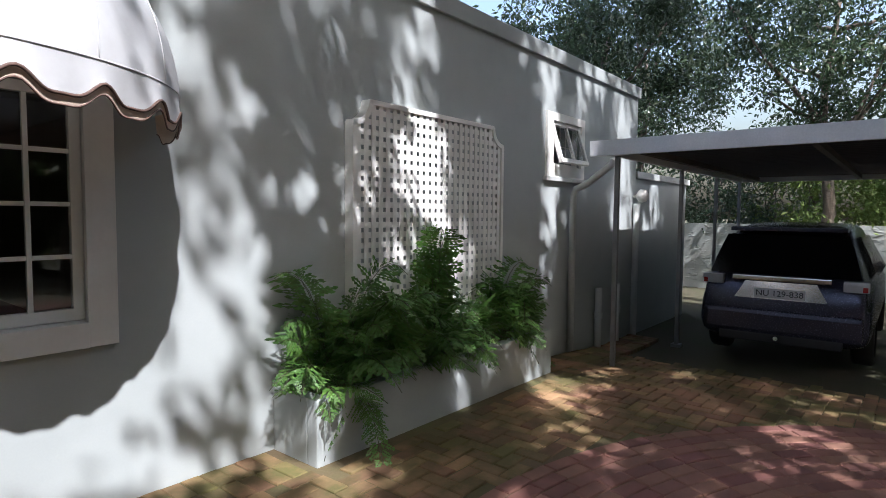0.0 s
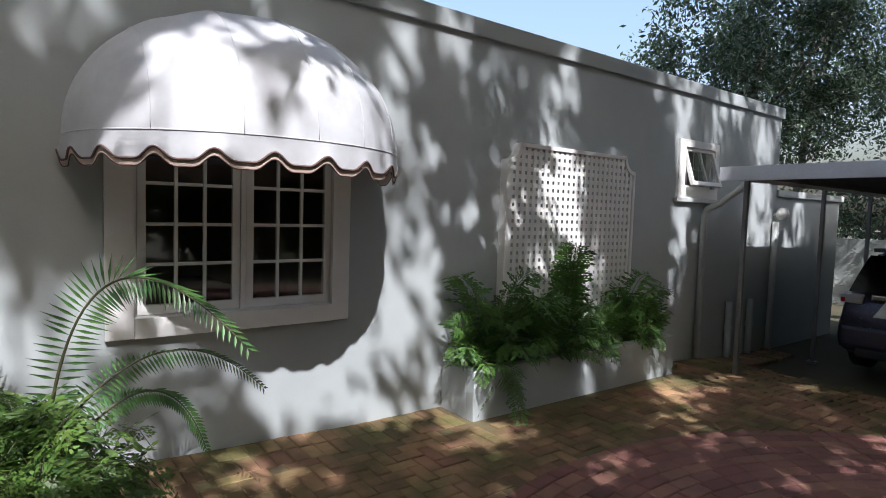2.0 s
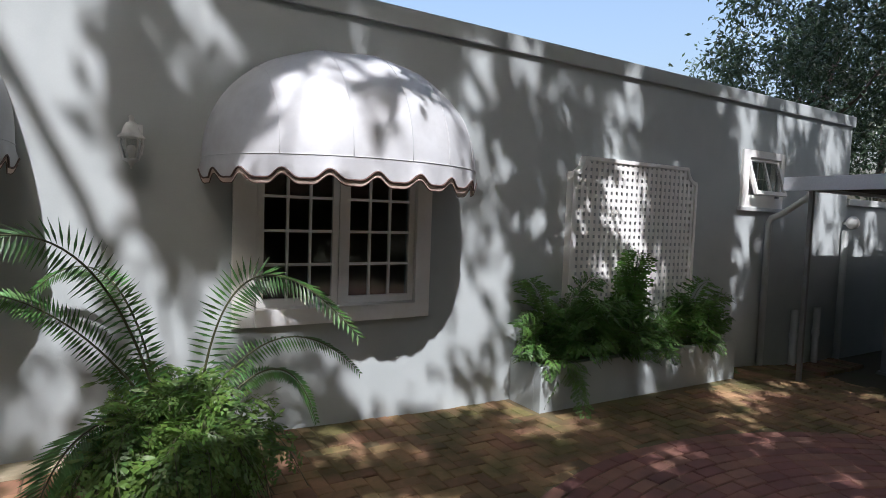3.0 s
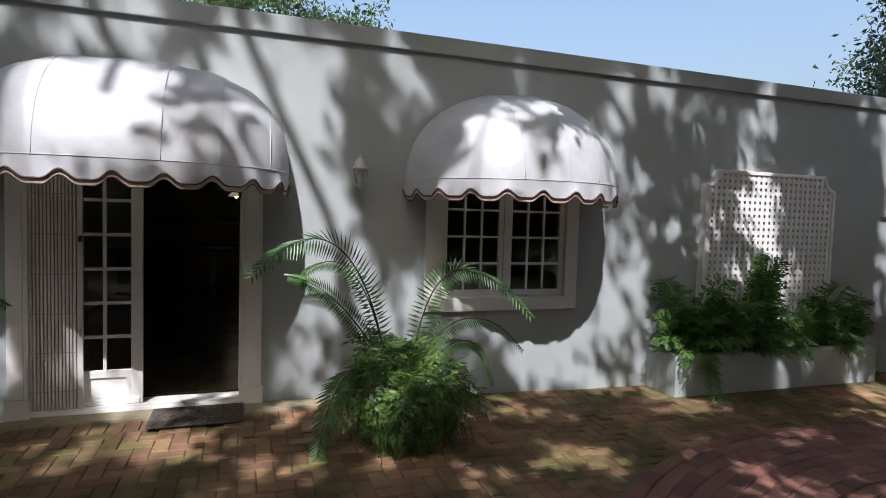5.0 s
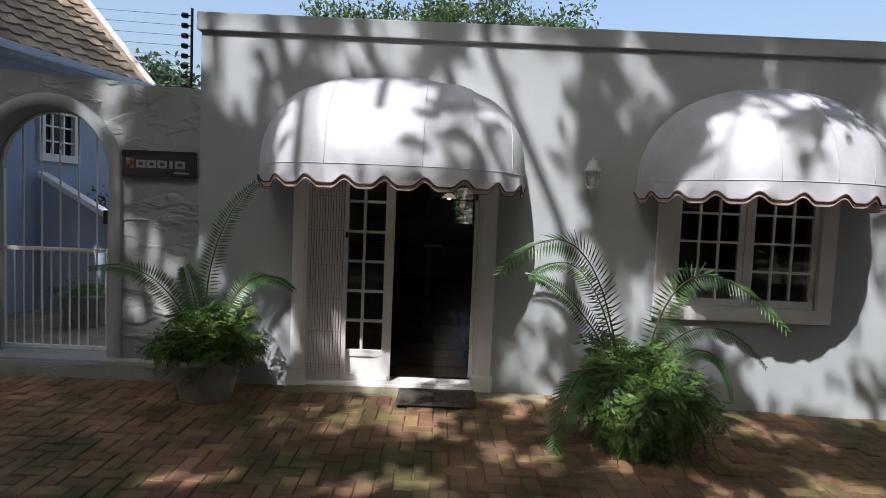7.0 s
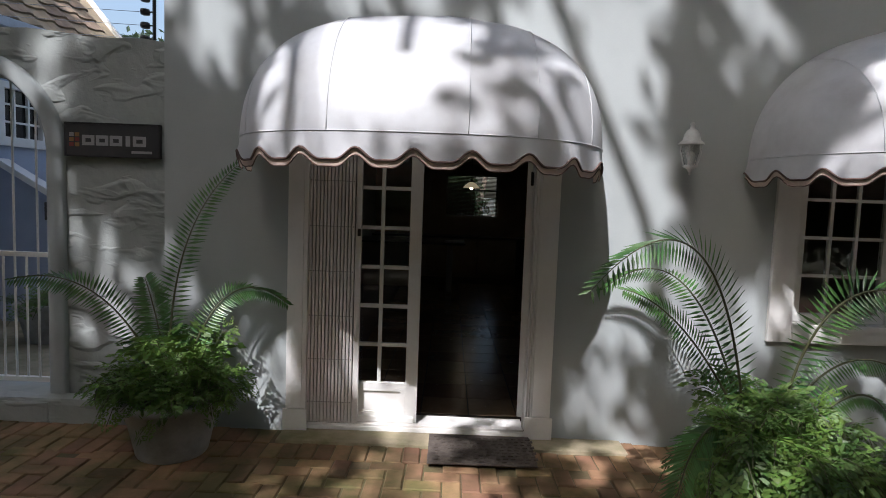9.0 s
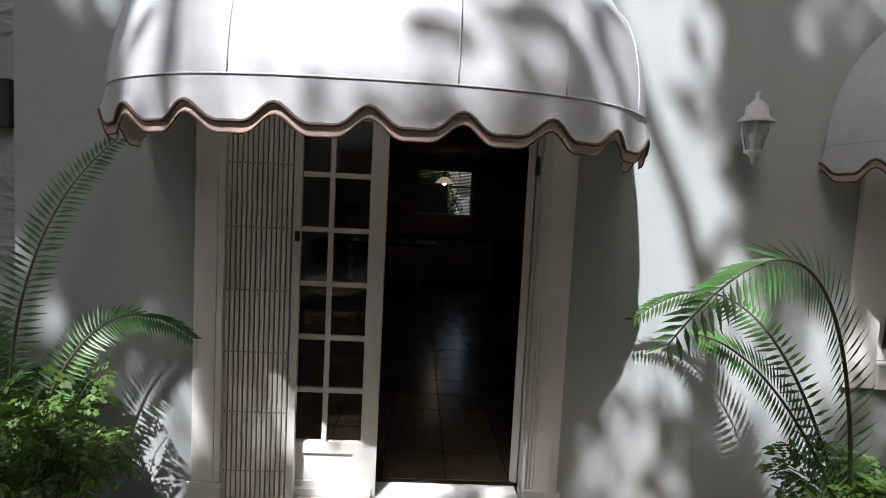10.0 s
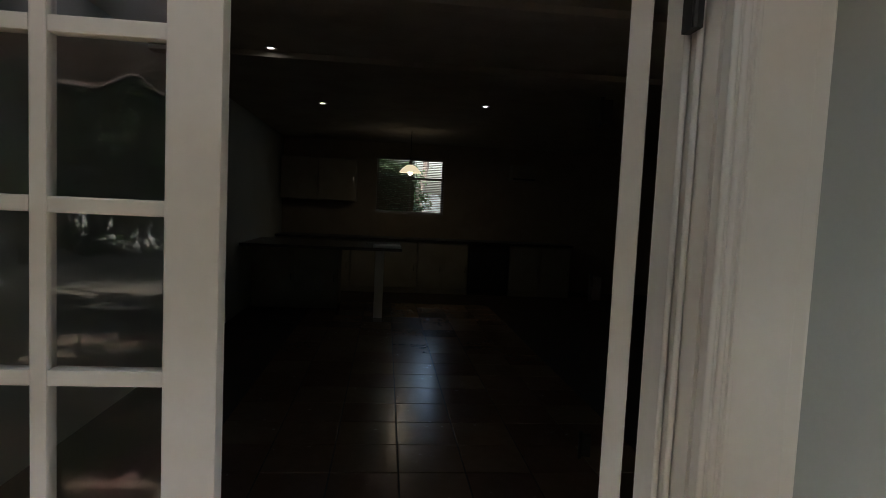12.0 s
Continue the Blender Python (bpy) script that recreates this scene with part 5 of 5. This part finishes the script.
    for r in range(20):
        for c in range(int(Lg / tw)):
            i = len(V)
            for y, z in ((r * th - 0.02, 0.045), (r * th + th + 0.03, 0.012)):
                for px, pz in prof:
                    V.append(tuple(T @ Vector((c * tw + px, y, z + pz))))
            for px, pz in prof:
                V.append(tuple(T @ Vector((c * tw + px, r * th - 0.02, 0.01 + pz))))
            for k in range(5):
                F.append((i + k, i + k + 1, i + 7 + k, i + 6 + k))
                F.append((i + 12 + k, i + 13 + k, i + k + 1, i + k))
    raw("roof_tiles", V, F, M_ROOFTILE, h, kind="stuff")


neighbour()


def stair_wall():
    s = thing("stair_balustrade", (-6.6, 2.9, 0.0), "sloping pale plastered stair wall in the courtyard", "balustrade")
    bm = bmesh.new()
    vs = [bm.verts.new(p) for p in ((-7.3, 2.9, -0.1), (-5.2, 2.9, -0.1), (-5.2, 2.9, 0.75), (-5.6, 2.9, 0.9), (-7.3, 2.9, 1.88))]
    f = bm.faces.new(vs)
    r = bmesh.ops.extrude_face_region(bm, geom=[f])
    bmesh.ops.translate(bm, verts=[v for v in r["geom"] if isinstance(v, bmesh.types.BMVert)], vec=(0, 0.12, 0))
    part("stair_wall", bm, M_HOUSE, s)
    bm = bmesh.new()
    vs = [bm.verts.new(p) for p in ((-7.3, 2.86, 1.88), (-5.6, 2.86, 0.9), (-5.6, 2.86, 0.98), (-7.3, 2.86, 1.96))]
    f = bm.faces.new(vs)
    r = bmesh.ops.extrude_face_region(bm, geom=[f])
    bmesh.ops.translate(bm, verts=[v for v in r["geom"] if isinstance(v, bmesh.types.BMVert)], vec=(0, 0.2, 0))
    part("coping", bm, M_TRIM, s)


stair_wall()
tagged(part("courtyard_paving", B(-8.2, W0 - 0.01, 0.42, 7.0, -0.2, 0.0), M_CONC), "shaded concrete floor of the courtyard", "paving", kind="structure")
tagged(part("wall_courtyard", B(-8.2, W0 - 0.01, 7.0, 7.2, -0.2, 2.2), M_HOUSE), "pale courtyard wall", "wall", kind="structure")
pot(-6.15, 2.1, 0.2, 0.30, 0.42, "pale round plant pot in the courtyard")
fern_clump("maidenhair_fern", "low green plant in the courtyard pot", (-6.15, 2.1, 0.40), 50, rng, 0.42, 9, M_FERN_D, up=0.7, drop=0.9, box_xy=(0.2, 0.2), lobes=4, wide=0.4)
tree("garden_shrub", (-6.2, 3.9, 0.0), 1.2, (0, 0, 1.4, 0.9, 0.5, 0.6), 40, 50, 0.1, "dark shrub beside the courtyard stair", 91, M_LEAF, trunk_r=0.04, spread=0.16)


# ---- car in the carport ----
def car():
    x0, cy, g = 8.22, -2.04, ground_z(8.6)
    c = thing("parked_car", (10.4, cy, g), "dark grey-blue sport utility car parked under the carport", "car")
    sec = ((0.0, .42, .55, .70, .76, .79, .77), (0.05, .30, .62, .97, .83, .86, .80), (0.13, .26, .78, 1.07, .85, .875, .79), (0.48, .24, .98, 1.58, .86, .89, .60), (0.78, .24, .99, 1.655, .86, .895, .62),
           (1.6, .24, .98, 1.68, .86, .90, .63), (2.3, .24, .97, 1.675, .86, .90, .63), (2.9, .24, .95, 1.58, .86, .90, .61), (3.5, .24, .93, 1.05, .86, .89, .74), (4.35, .26, .76, .93, .85, .87, .72), (4.62, .36, .55, .68, .70, .74, .64))
    bm = bmesh.new()
    rings = []
    for d, zl, zb, zt, wl, wb, wt in sec:
        half = [(wl * 0.82, zl), (wl, zl + 0.06), (wb, zl + (zb - zl) * 0.55), (wb * 0.985, zb - 0.02), (wb * 0.96, zb + 0.01), (wt + (wb - wt) * 0.35, zb + (zt - zb) * 0.6), (wt, zt - 0.05), (wt * 0.88, zt - 0.012), (wt * 0.5, zt)]
        pts = [(y, z) for y, z in half] + [(-y, z) for y, z in half[::-1]]
        rings.append([bm.verts.new((x0 + d, cy + y, g + z)) for y, z in pts])
    for a, b in zip(rings, rings[1:]):
        for k in range(len(a)):
            j = (k + 1) % len(a)
            bm.faces.new((a[k], a[j], b[j], b[k]))
    bm.faces.new(rings[0])
    bm.faces.new(rings[-1][::-1])
    body = part("body", bm, M_CAR, c, smooth=True)
    md = body.modifiers.new("round", "SUBSURF")
    md.levels = md.render_levels = 2
    # rear screen, set proud of the hatch
    bm = bmesh.new()
    vs = [[bm.verts.new((x0 + d, cy + y, g + z)) for y in (-w, -w * 0.5, 0, w * 0.5, w)] for d, z, w in ((0.02, 1.075, 0.76), (0.13, 1.305, 0.70), (0.24, 1.535, 0.62))]
    for r in vs:
        for v in r:
            v.co.x += abs(v.co.y - cy) ** 2 * 0.08
    for a, b in zip(vs, vs[1:]):
        for k in range(4):
            bm.faces.new((a[k], a[k + 1], b[k + 1], b[k]))
    bmesh.ops.solidify(bm, geom=list(bm.faces), thickness=0.012)
    part("rear_window", bm, M_DKGLASS, c)
    part("spoiler", B(x0 + 0.30, x0 + 0.55, cy - 0.60, cy + 0.60, g + 1.575, g + 1.625, bevel=0.015), M_CAR, c)
    for s in (1, -1):
        bm = bmesh.new()
        vs = [bm.verts.new((x0 + d, cy + s * w, g + z)) for d, z, w in ((0.62, 1.07, .885), (3.15, 1.05, .885), (2.65, 1.50, .69), (0.80, 1.53, .69))]
        bm.faces.new(vs)
        bmesh.ops.solidify(bm, geom=list(bm.faces), thickness=0.015)
        part("side_window", bm, M_DKGLASS, c)
        lamp = part("tail_lamp", B(x0 + 0.015, x0 + 0.20, cy + s * 0.72 - 0.12, cy + s * 0.72 + 0.12, g + 0.93, g + 1.05, bevel=0.03), M_CLEARLENS, c, "clear tail lamp cluster")
        part("red_lens", B(x0 + 0.012, x0 + 0.08, cy + s * 0.80 - 0.025, cy + s * 0.80 + 0.025, g + 0.94, g + 1.0, bevel=0.015), M_REDLENS, lamp)
        part("reflector", B(x0 - 0.012, x0 + 0.05, cy + s * 0.72 - 0.05, cy + s * 0.72 + 0.05, g + 0.53, g + 0.62, bevel=0.01), M_REDLENS, c, "red bumper reflector")
        part("mirror", B(x0 + 3.0, x0 + 3.15, cy + s * 0.98 - 0.09, cy + s * 0.98 + 0.09, g + 1.02, g + 1.16, bevel=0.03), M_CAR, c)
        for d in (0.86, 3.55):
            yy = cy + s * 0.77
            tyre = bmesh.new()
            rings = []
            for off, r in ((-0.11, 0.25), (-0.11, 0.325), (-0.085, 0.35), (0.085, 0.35), (0.11, 0.325), (0.11, 0.25)):
                rings.append([tyre.verts.new((x0 + d + r * math.cos(2 * math.pi * k / 28), yy + off, g + 0.35 + r * math.sin(2 * math.pi * k / 28))) for k in range(28)])
            for a, b in zip(rings, rings[1:]):
                for k in range(28):
                    j = (k + 1) % 28
                    tyre.faces.new((a[k], a[j], b[j], b[k]))
            w = part("wheel", tyre, M_RUBBER, c, smooth=True)
            part("rim", rod(bmesh.new(), (x0 + d, yy - 0.07, g + 0.35), (x0 + d, yy + 0.07, g + 0.35), 0.25, seg=24), M_POST, w)
    part("bumper", B(x0 - 0.05, x0 + 0.12, cy - 0.80, cy + 0.80, g + 0.38, g + 0.66, bevel=0.05), M_CAR, c)
    part("bumper_step", B(x0 - 0.035, x0 + 0.10, cy - 0.62, cy + 0.62, g + 0.28, g + 0.39, bevel=0.02), M_BLACKPL, c, "black lower bumper")
    bm = bmesh.new()
    vs = [bm.verts.new((x0 + dx, cy + y, g + z)) for dx, y, z in ((0.0, 0.47, 0.79), (0.0, -0.47, 0.79), (0.03, -0.36, 0.99), (0.03, 0.36, 0.99))]
    f = bm.faces.new(vs)
    r = bmesh.ops.extrude_face_region(bm, geom=[f])
    bmesh.ops.translate(bm, verts=[v for v in r["geom"] if isinstance(v, bmesh.types.BMVert)], vec=(0.03, 0, 0))
    part("plate_recess", bm, M_CHROME, c, "pale silver panel round the number plate")
    part("garnish", B(x0 + 0.002, x0 + 0.06, cy - 0.50, cy + 0.50, g + 1.0, g + 1.06, bevel=0.014), M_CHROME, c, "bright bar over the number plate")
    part("emblem", rod(bmesh.new(), (x0 - 0.004, cy, g + 1.035), (x0 + 0.06, cy, g + 1.035), 0.03, seg=6), M_CHROME, c)
    plate = part("number_plate", B(x0 - 0.008, x0 - 0.001, cy - 0.26, cy + 0.26, g + 0.80, g + 0.915, bevel=0.002), M_PLATE, c, "white number plate with dark characters")
    t = bpy.data.curves.new("plate_text", "FONT")
    t.body, t.size, t.align_x, t.align_y, t.extrude = "NU 129-838", 0.095, "CENTER", "CENTER", 0.001
    t.materials.append(M_INK)
    to = new("plate_text", t)
    to.parent = plate
    to.matrix_world = pose(x0 - 0.0095, cy, g + 0.857, 90, 0, -90)
    part("tow_ball", rod(bmesh.new(), (x0 - 0.14, cy, g + 0.36), (x0 + 0.02, cy, g + 0.34), 0.025, seg=10), M_CHROME, c)


car()


def round_lamp():
    l = thing("wall_lamp", (9.05, -0.002, 1.66), "round white bulkhead lamp by the house corner", "lamp")
    part("bracket", rod(bmesh.new(), (9.02, -0.002, 1.70), (9.02, -0.09, 1.72), 0.02), M_TRIM, l)
    part("globe", lathe(bmesh.new(), [(0.0, 1.62), (0.05, 1.635), (0.085, 1.68), (0.09, 1.73), (0.06, 1.79), (0.03, 1.81), (0.0, 1.81)], 9.02, -0.13, 18), M_TRIM, l, smooth=True)


round_lamp()
for x in (7.75, 8.35):
    p = thing("waste_pipe", (x, -0.06, 0.0), "short grey painted waste pipe on the wall", "pipe", "waste pipes")
    part("pipe", tube(bmesh.new(), [(x, -0.05, 0.48), (x, -0.055, 0.44), (x, -0.055, 0.0), (x, -0.055, -0.32)], 0.045, 10), M_PIPE, p, smooth=True)
    part("collar", rod(bmesh.new(), (x, -0.055, 0.08), (x, -0.055, 0.16), 0.056, seg=12), M_PIPE, p)
p = thing("wall_downpipe", (9.0, -0.06, 0), "grey painted downpipe at the house corner", "pipe")
part("pipe", tube(bmesh.new(), [(8.98, -0.06, 1.6), (8.98, -0.06, 0.8), (8.98, -0.06, -0.35)], 0.045, 10), M_PIPE, p, smooth=True)


# ---- the dim kitchen ----
def cabinet(x0, x1, y0, y1, z0, z1, label, group):
    c = thing("kitchen_cabinet", ((x0 + x1) / 2, (y0 + y1) / 2, z0), label, "cabinet", group)
    part("body", B(x0, x1, y0, y1, z0, z1), M_CUP, c)
    n = max(1, round((x1 - x0) / 0.5))
    for i in range(n):
        a = x0 + (x1 - x0) * i / n
        b = a + (x1 - x0) / n
        d = part("door", B(a + 0.012, b - 0.012, y0 - 0.02, y0 - 0.001, z0 + 0.09 if z0 < 0.5 else z0 + 0.01, z1 - 0.012, bevel=0.004), M_CUP, c)
        part("handle", rod(bmesh.new(), (b - 0.05, y0 - 0.04, (z0 + z1) / 2 - 0.05), (b - 0.05, y0 - 0.04, (z0 + z1) / 2 + 0.05), 0.006), M_CHROME, d)


for x0, x1 in ((-3.58, -2.4), (-2.39, -1.3), (-1.29, -0.45), (0.25, 1.3)):
    cabinet(x0, x1, 8.55, 9.18, 0.03, 0.88, "cream base cabinet against the far wall", "base cabinets")
for y, x0, x1 in ((6.9, -3.58, -2.45),):
    cabinet(x0, x1, y, y + 0.6, 0.03, 0.88, "cream cabinet of the breakfast counter", "base cabinets")
cabinet(-3.58, -2.35, 8.82, 9.18, 1.5, 2.2, "cream wall cabinet beside the window", "wall cabinets")
w = thing("worktop", (-1.2, 8.85, 0.88), "long dark kitchen worktop under the window", "worktop")
part("slab", B(-3.59, 1.32, 8.5, 9.19, 0.882, 0.92, bevel=0.006), M_TOP, w)
w = thing("breakfast_counter", (-2.5, 6.9, 0.88), "dark counter top with one pale square leg", "counter")
part("slab", B(-3.59, -1.62, 6.25, 7.55, 0.882, 0.92, bevel=0.006), M_TOP, w)
part("leg", B(-1.95, -1.84, 6.30, 6.41, 0.03, 0.88, bevel=0.005), M_TRIM, w)
o = thing("oven", (-0.1, 8.85, 0.03), "dark built-in oven between the cabinets", "oven")
part("body", B(-0.44, 0.24, 8.56, 9.17, 0.03, 0.88), M_TOP, o)
part("oven_door", B(-0.42, 0.22, 8.535, 8.559, 0.12, 0.74, bevel=0.004), M_BLACKPL, o)
t = thing("tray", (-1.75, 6.4, 0.92), "white tray lying on the counter", "tray")
part("tray_base", B(-1.98, -1.64, 6.28, 6.55, 0.921, 0.955, bevel=0.008), M_PLATE, t)
a = thing("air_conditioner", (0.55, 9.05, 2.05), "pale wall-mounted air conditioner box", "air conditioner")
part("casing", B(0.3, 0.75, 8.98, 9.19, 1.98, 2.26, bevel=0.03), M_CUP, a)
part("slot", B(0.33, 0.72, 8.972, 8.979, 2.0, 2.03), M_BLACKPL, a)


def pendant(x, y, z):
    p = thing("pendant_lamp", (x, y, z), "lit glass pendant lamp hanging from the ceiling", "lamp")
    part("cord", rod(bmesh.new(), (x, y, z + 0.16), (x, y, 2.55), 0.005), M_BLACKPL, p)
    part("gallery", lathe(bmesh.new(), [(0.0, z + 0.18), (0.02, z + 0.17), (0.03, z + 0.11), (0.0, z + 0.11)], x, y, 14), M_RUST, p, smooth=True)
    part("shade", lathe(bmesh.new(), [(0.03, z + 0.11), (0.07, z + 0.095), (0.12, z + 0.05), (0.165, z), (0.16, z - 0.005), (0.115, z + 0.042), (0.065, z + 0.085), (0.03, z + 0.10)], x, y, 24), M_SHADE, p, "warm glowing glass shade", smooth=True)
    part("bulb", lathe(bmesh.new(), [(0.0, z - 0.045), (0.03, z - 0.03), (0.035, z), (0.018, z + 0.05), (0.0, z + 0.06)], x, y, 14), M_BULB, p, smooth=True)


pendant(-1.51, 7.6, 1.95)
for x, y in ((-2.72, 3.5), (-2.585, 5.7), (-0.83, 5.26)):
    d = thing("downlight", (x, y, 2.545), "small lit recessed ceiling downlight", "lamp", "downlights")
    part("ring", lathe(bmesh.new(), [(0.028, 2.549), (0.045, 2.549), (0.045, 2.543), (0.03, 2.541), (0.028, 2.549)], x, y, 18), M_CHROME, d, smooth=True)
    part("lens", lathe(bmesh.new(), [(0.0, 2.545), (0.027, 2.545)], x, y, 18), M_SPOT, d)


def far_window():
    w = thing("kitchen_window", (-1.43, 9.3, 1.33), "kitchen window with white frame and a venetian blind", "window")
    part("frame", holed(bmesh.new(), FARW[0], FARW[1], FARW[2], FARW[3], 9.28, 9.36, [(FARW[0] + 0.04, -1.45, FARW[2] + 0.04, FARW[3] - 0.04), (-1.41, FARW[1] - 0.04, FARW[2] + 0.04, FARW[3] - 0.04)]), M_CUP, w)
    part("glazing_bar", B(FARW[0] + 0.04, -1.45, 9.30, 9.34, 1.93, 1.955), M_CUP, w)
    part("glazing_bar", B(-1.41, FARW[1] - 0.04, 9.30, 9.34, 1.93, 1.955), M_CUP, w)
    b = thing("venetian_blind", (-1.43, 9.24, 2.28), "dark slatted blind on the kitchen window, thin slats added to dim its right half", "blind")
    part("headrail", B(FARW[0] + 0.005, FARW[1] - 0.005, 9.215, 9.265, 2.265, 2.298), M_CUP, b)
    for i in range(30):
        z = 2.25 - i * 0.03
        part("slat", B(FARW[0] + 0.01, -1.36, 9.235, 9.24, z, z + 0.0245), M_WOOD, b)
        # thin slats added over the right half to dim the bright view
        part("slat", B(-1.35, FARW[1] - 0.01, 9.235, 9.24, z, z + 0.013), M_WOOD, b)


far_window()
tree("garden_shrub", (-2.0, 10.5, -0.1), 1.6, (0, 0, 1.7, 0.62, 0.45, 1.0), 150, 110, 0.10, "leafy shrub outside the kitchen window", 95, M_LEAF, trunk_r=0.05, spread=0.22)
tree("garden_shrub", (-4.3, 12.6, -0.1), 2.0, (0, 0, 1.9, 1.4, 0.8, 1.7), 100, 110, 0.14, "leafy shrub outside the kitchen window", 96, M_LEAF, trunk_r=0.05, spread=0.22)
tagged(part("wall_rear_yard", B(-8.2, 12.0, 17.5, 17.7, -0.3, 1.9), M_ROUGH), "plain wall at the end of the rear yard", "wall", kind="structure")


# ---- interior floor tiles ----
TW = 0.36


def floor_tiles():
    base = None
    for i in range(-4, 3):
        for j in range(0, 20):
            x, y = -1.36 + TW * i, 0.29 + TW * j
            if base is None:
                base = part("tile", B(0.004, TW - 0.004, 0.004, TW - 0.004, 0.0285, 0.036, bevel=0.002), M_TILE)
                base.location, base.parent = (x, y, 0), room_floor
            else:
                o = new("tile", base.data)
                o.location, o.parent = (x, y, 0), room_floor


floor_tiles()

# ---- brick paving ----
PX = [-9.0, -6.0, -3.0, -0.7, 0.6, 2.0, 3.8, 5.7, 6.8, 7.4]
paving = tagged(raw("paving_bed", [(x, y, ground_z(x) - 0.011) for x in PX for y in (-8.2, -0.002)], [(2 * i, 2 * i + 2, 2 * i + 3, 2 * i + 1) for i in range(len(PX) - 1)], M_SOIL), "herringbone clay brick paving, mossy and stained", "paving", kind="structure")
BW = 0.112
CIRC = (3.1, -4.75, 3.35)


def brick_mesh(lx, ly):
    bm = B(-lx / 2, lx / 2, -ly / 2, ly / 2, -0.05, 0.0)
    bmesh.ops.bevel(bm, geom=[e for e in bm.edges if all(v.co.z > -0.001 for v in e.verts)], offset=0.006, segments=1, affect="EDGES")
    return bm


def lay_bricks():
    prng = random.Random(3)
    horiz = part("brick", brick_mesh(BW * 2 - 0.008, BW - 0.008), M_BRICK)
    hm = horiz.data
    bpy.data.objects.remove(horiz)
    tv = [tuple(v.co) for v in hm.vertices]
    tf = [tuple(p.vertices) for p in hm.polygons]
    V, F = [], []
    cells = []

    def lay(x, y, turn):
        z = ground_z(x) + prng.uniform(-0.006, 0.004)
        if -3.2 < x < -0.75 and -1.75 < y < -0.22 and len(cells) < 298:
            o = new("brick", hm)
            o.parent = paving
            o.matrix_world = pose(x, y, z, prng.uniform(-1.2, 1.2), prng.uniform(-0.8, 0.8), (90 if turn == 1 else 0) + prng.uniform(-1.2, 1.2) if turn in (0, 1) else turn)
            cells.append(o)
        else:
            ang = math.radians(90 * turn if turn in (0, 1) else turn) + prng.uniform(-0.02, 0.02)
            c, s = math.cos(ang), math.sin(ang)
            tx, ty = prng.uniform(-0.02, 0.02), prng.uniform(-0.015, 0.015)
            i = len(V)
            V.extend((x + a * c - b * s, y + a * s + b * c, z + q + a * tx + b * ty) for a, b, q in tv)
            F.extend(tuple(k + i for k in f) for f in tf)

    for i in range(-80, 66):
        for j in range(-46, -1):
            k = (i - j) % 4
            if k == 0:
                x, y, turn = (i + 1) * BW, (j + 0.5) * BW, 0
            elif k == 3:
                x, y, turn = (i + 0.5) * BW, (j + 1) * BW, 1
            else:
                continue
            if y > -0.46 or (x - CIRC[0]) ** 2 + (y - CIRC[1]) ** 2 < (CIRC[2] + 0.02) ** 2:
                continue
            if PL[0] - 0.12 < x < PL[1] + 0.1 and y > PL[2] - 0.12:
                continue
            lay(x, y, turn)
    # soldier course along the wall and the step
    x = -8.6
    while x < 8.9:
        if x < -4.0:
            lay(x, -0.16, 1)
            lay(x, -0.385, 1)
        elif x < PL[0] - 0.1 or x > PL[1] + 0.08:
            if -3.1 < x < -0.65:
                lay(x, -0.34, 1)
            else:
                lay(x, -0.125, 1)
                lay(x, -0.35, 1)
        x += BW
    raw("brick_rest", V, F, M_BRICK_I, paving, kind="stuff")
    # red ring paving of the turning circle
    V, F = [], []
    for r in range(1, 30):
        R = CIRC[2] - 0.06 - (r - 1) * BW
        if R < 0.4:
            break
        n = max(4, int(2 * math.pi * R / (BW * 2)))
        for k in range(n):
            a = 2 * math.pi * (k + 0.5 * (r % 2)) / n
            x, y = CIRC[0] + R * math.cos(a), CIRC[1] + R * math.sin(a)
            c, s = math.cos(a + math.pi / 2), math.sin(a + math.pi / 2)
            z = ground_z(x) + prng.uniform(-0.003, 0.003)
            i = len(V)
            V.extend((x + p * c - q * s, y + p * s + q * c, z + w) for p, q, w in tv)
            F.extend(tuple(m + i for m in f) for f in tf)
    raw("red_brick_rest", V, F, M_RED, paving, kind="stuff")


lay_bricks()


def door_hinge(z):
    h = thing("door_hinge", (-1.36, 0.05, z), "dark steel butt hinge on the white door jamb", "hinge")
    part("leaf_plate", B(-1.366, -1.351, 0.030, 0.072, z - 0.045, z + 0.045, bevel=0.002), M_BLACKPL, h)
    part("knuckle", rod(bmesh.new(), (-1.366, 0.028, z - 0.047), (-1.366, 0.028, z + 0.047), 0.006), M_BLACKPL, h)


door_hinge(1.79)
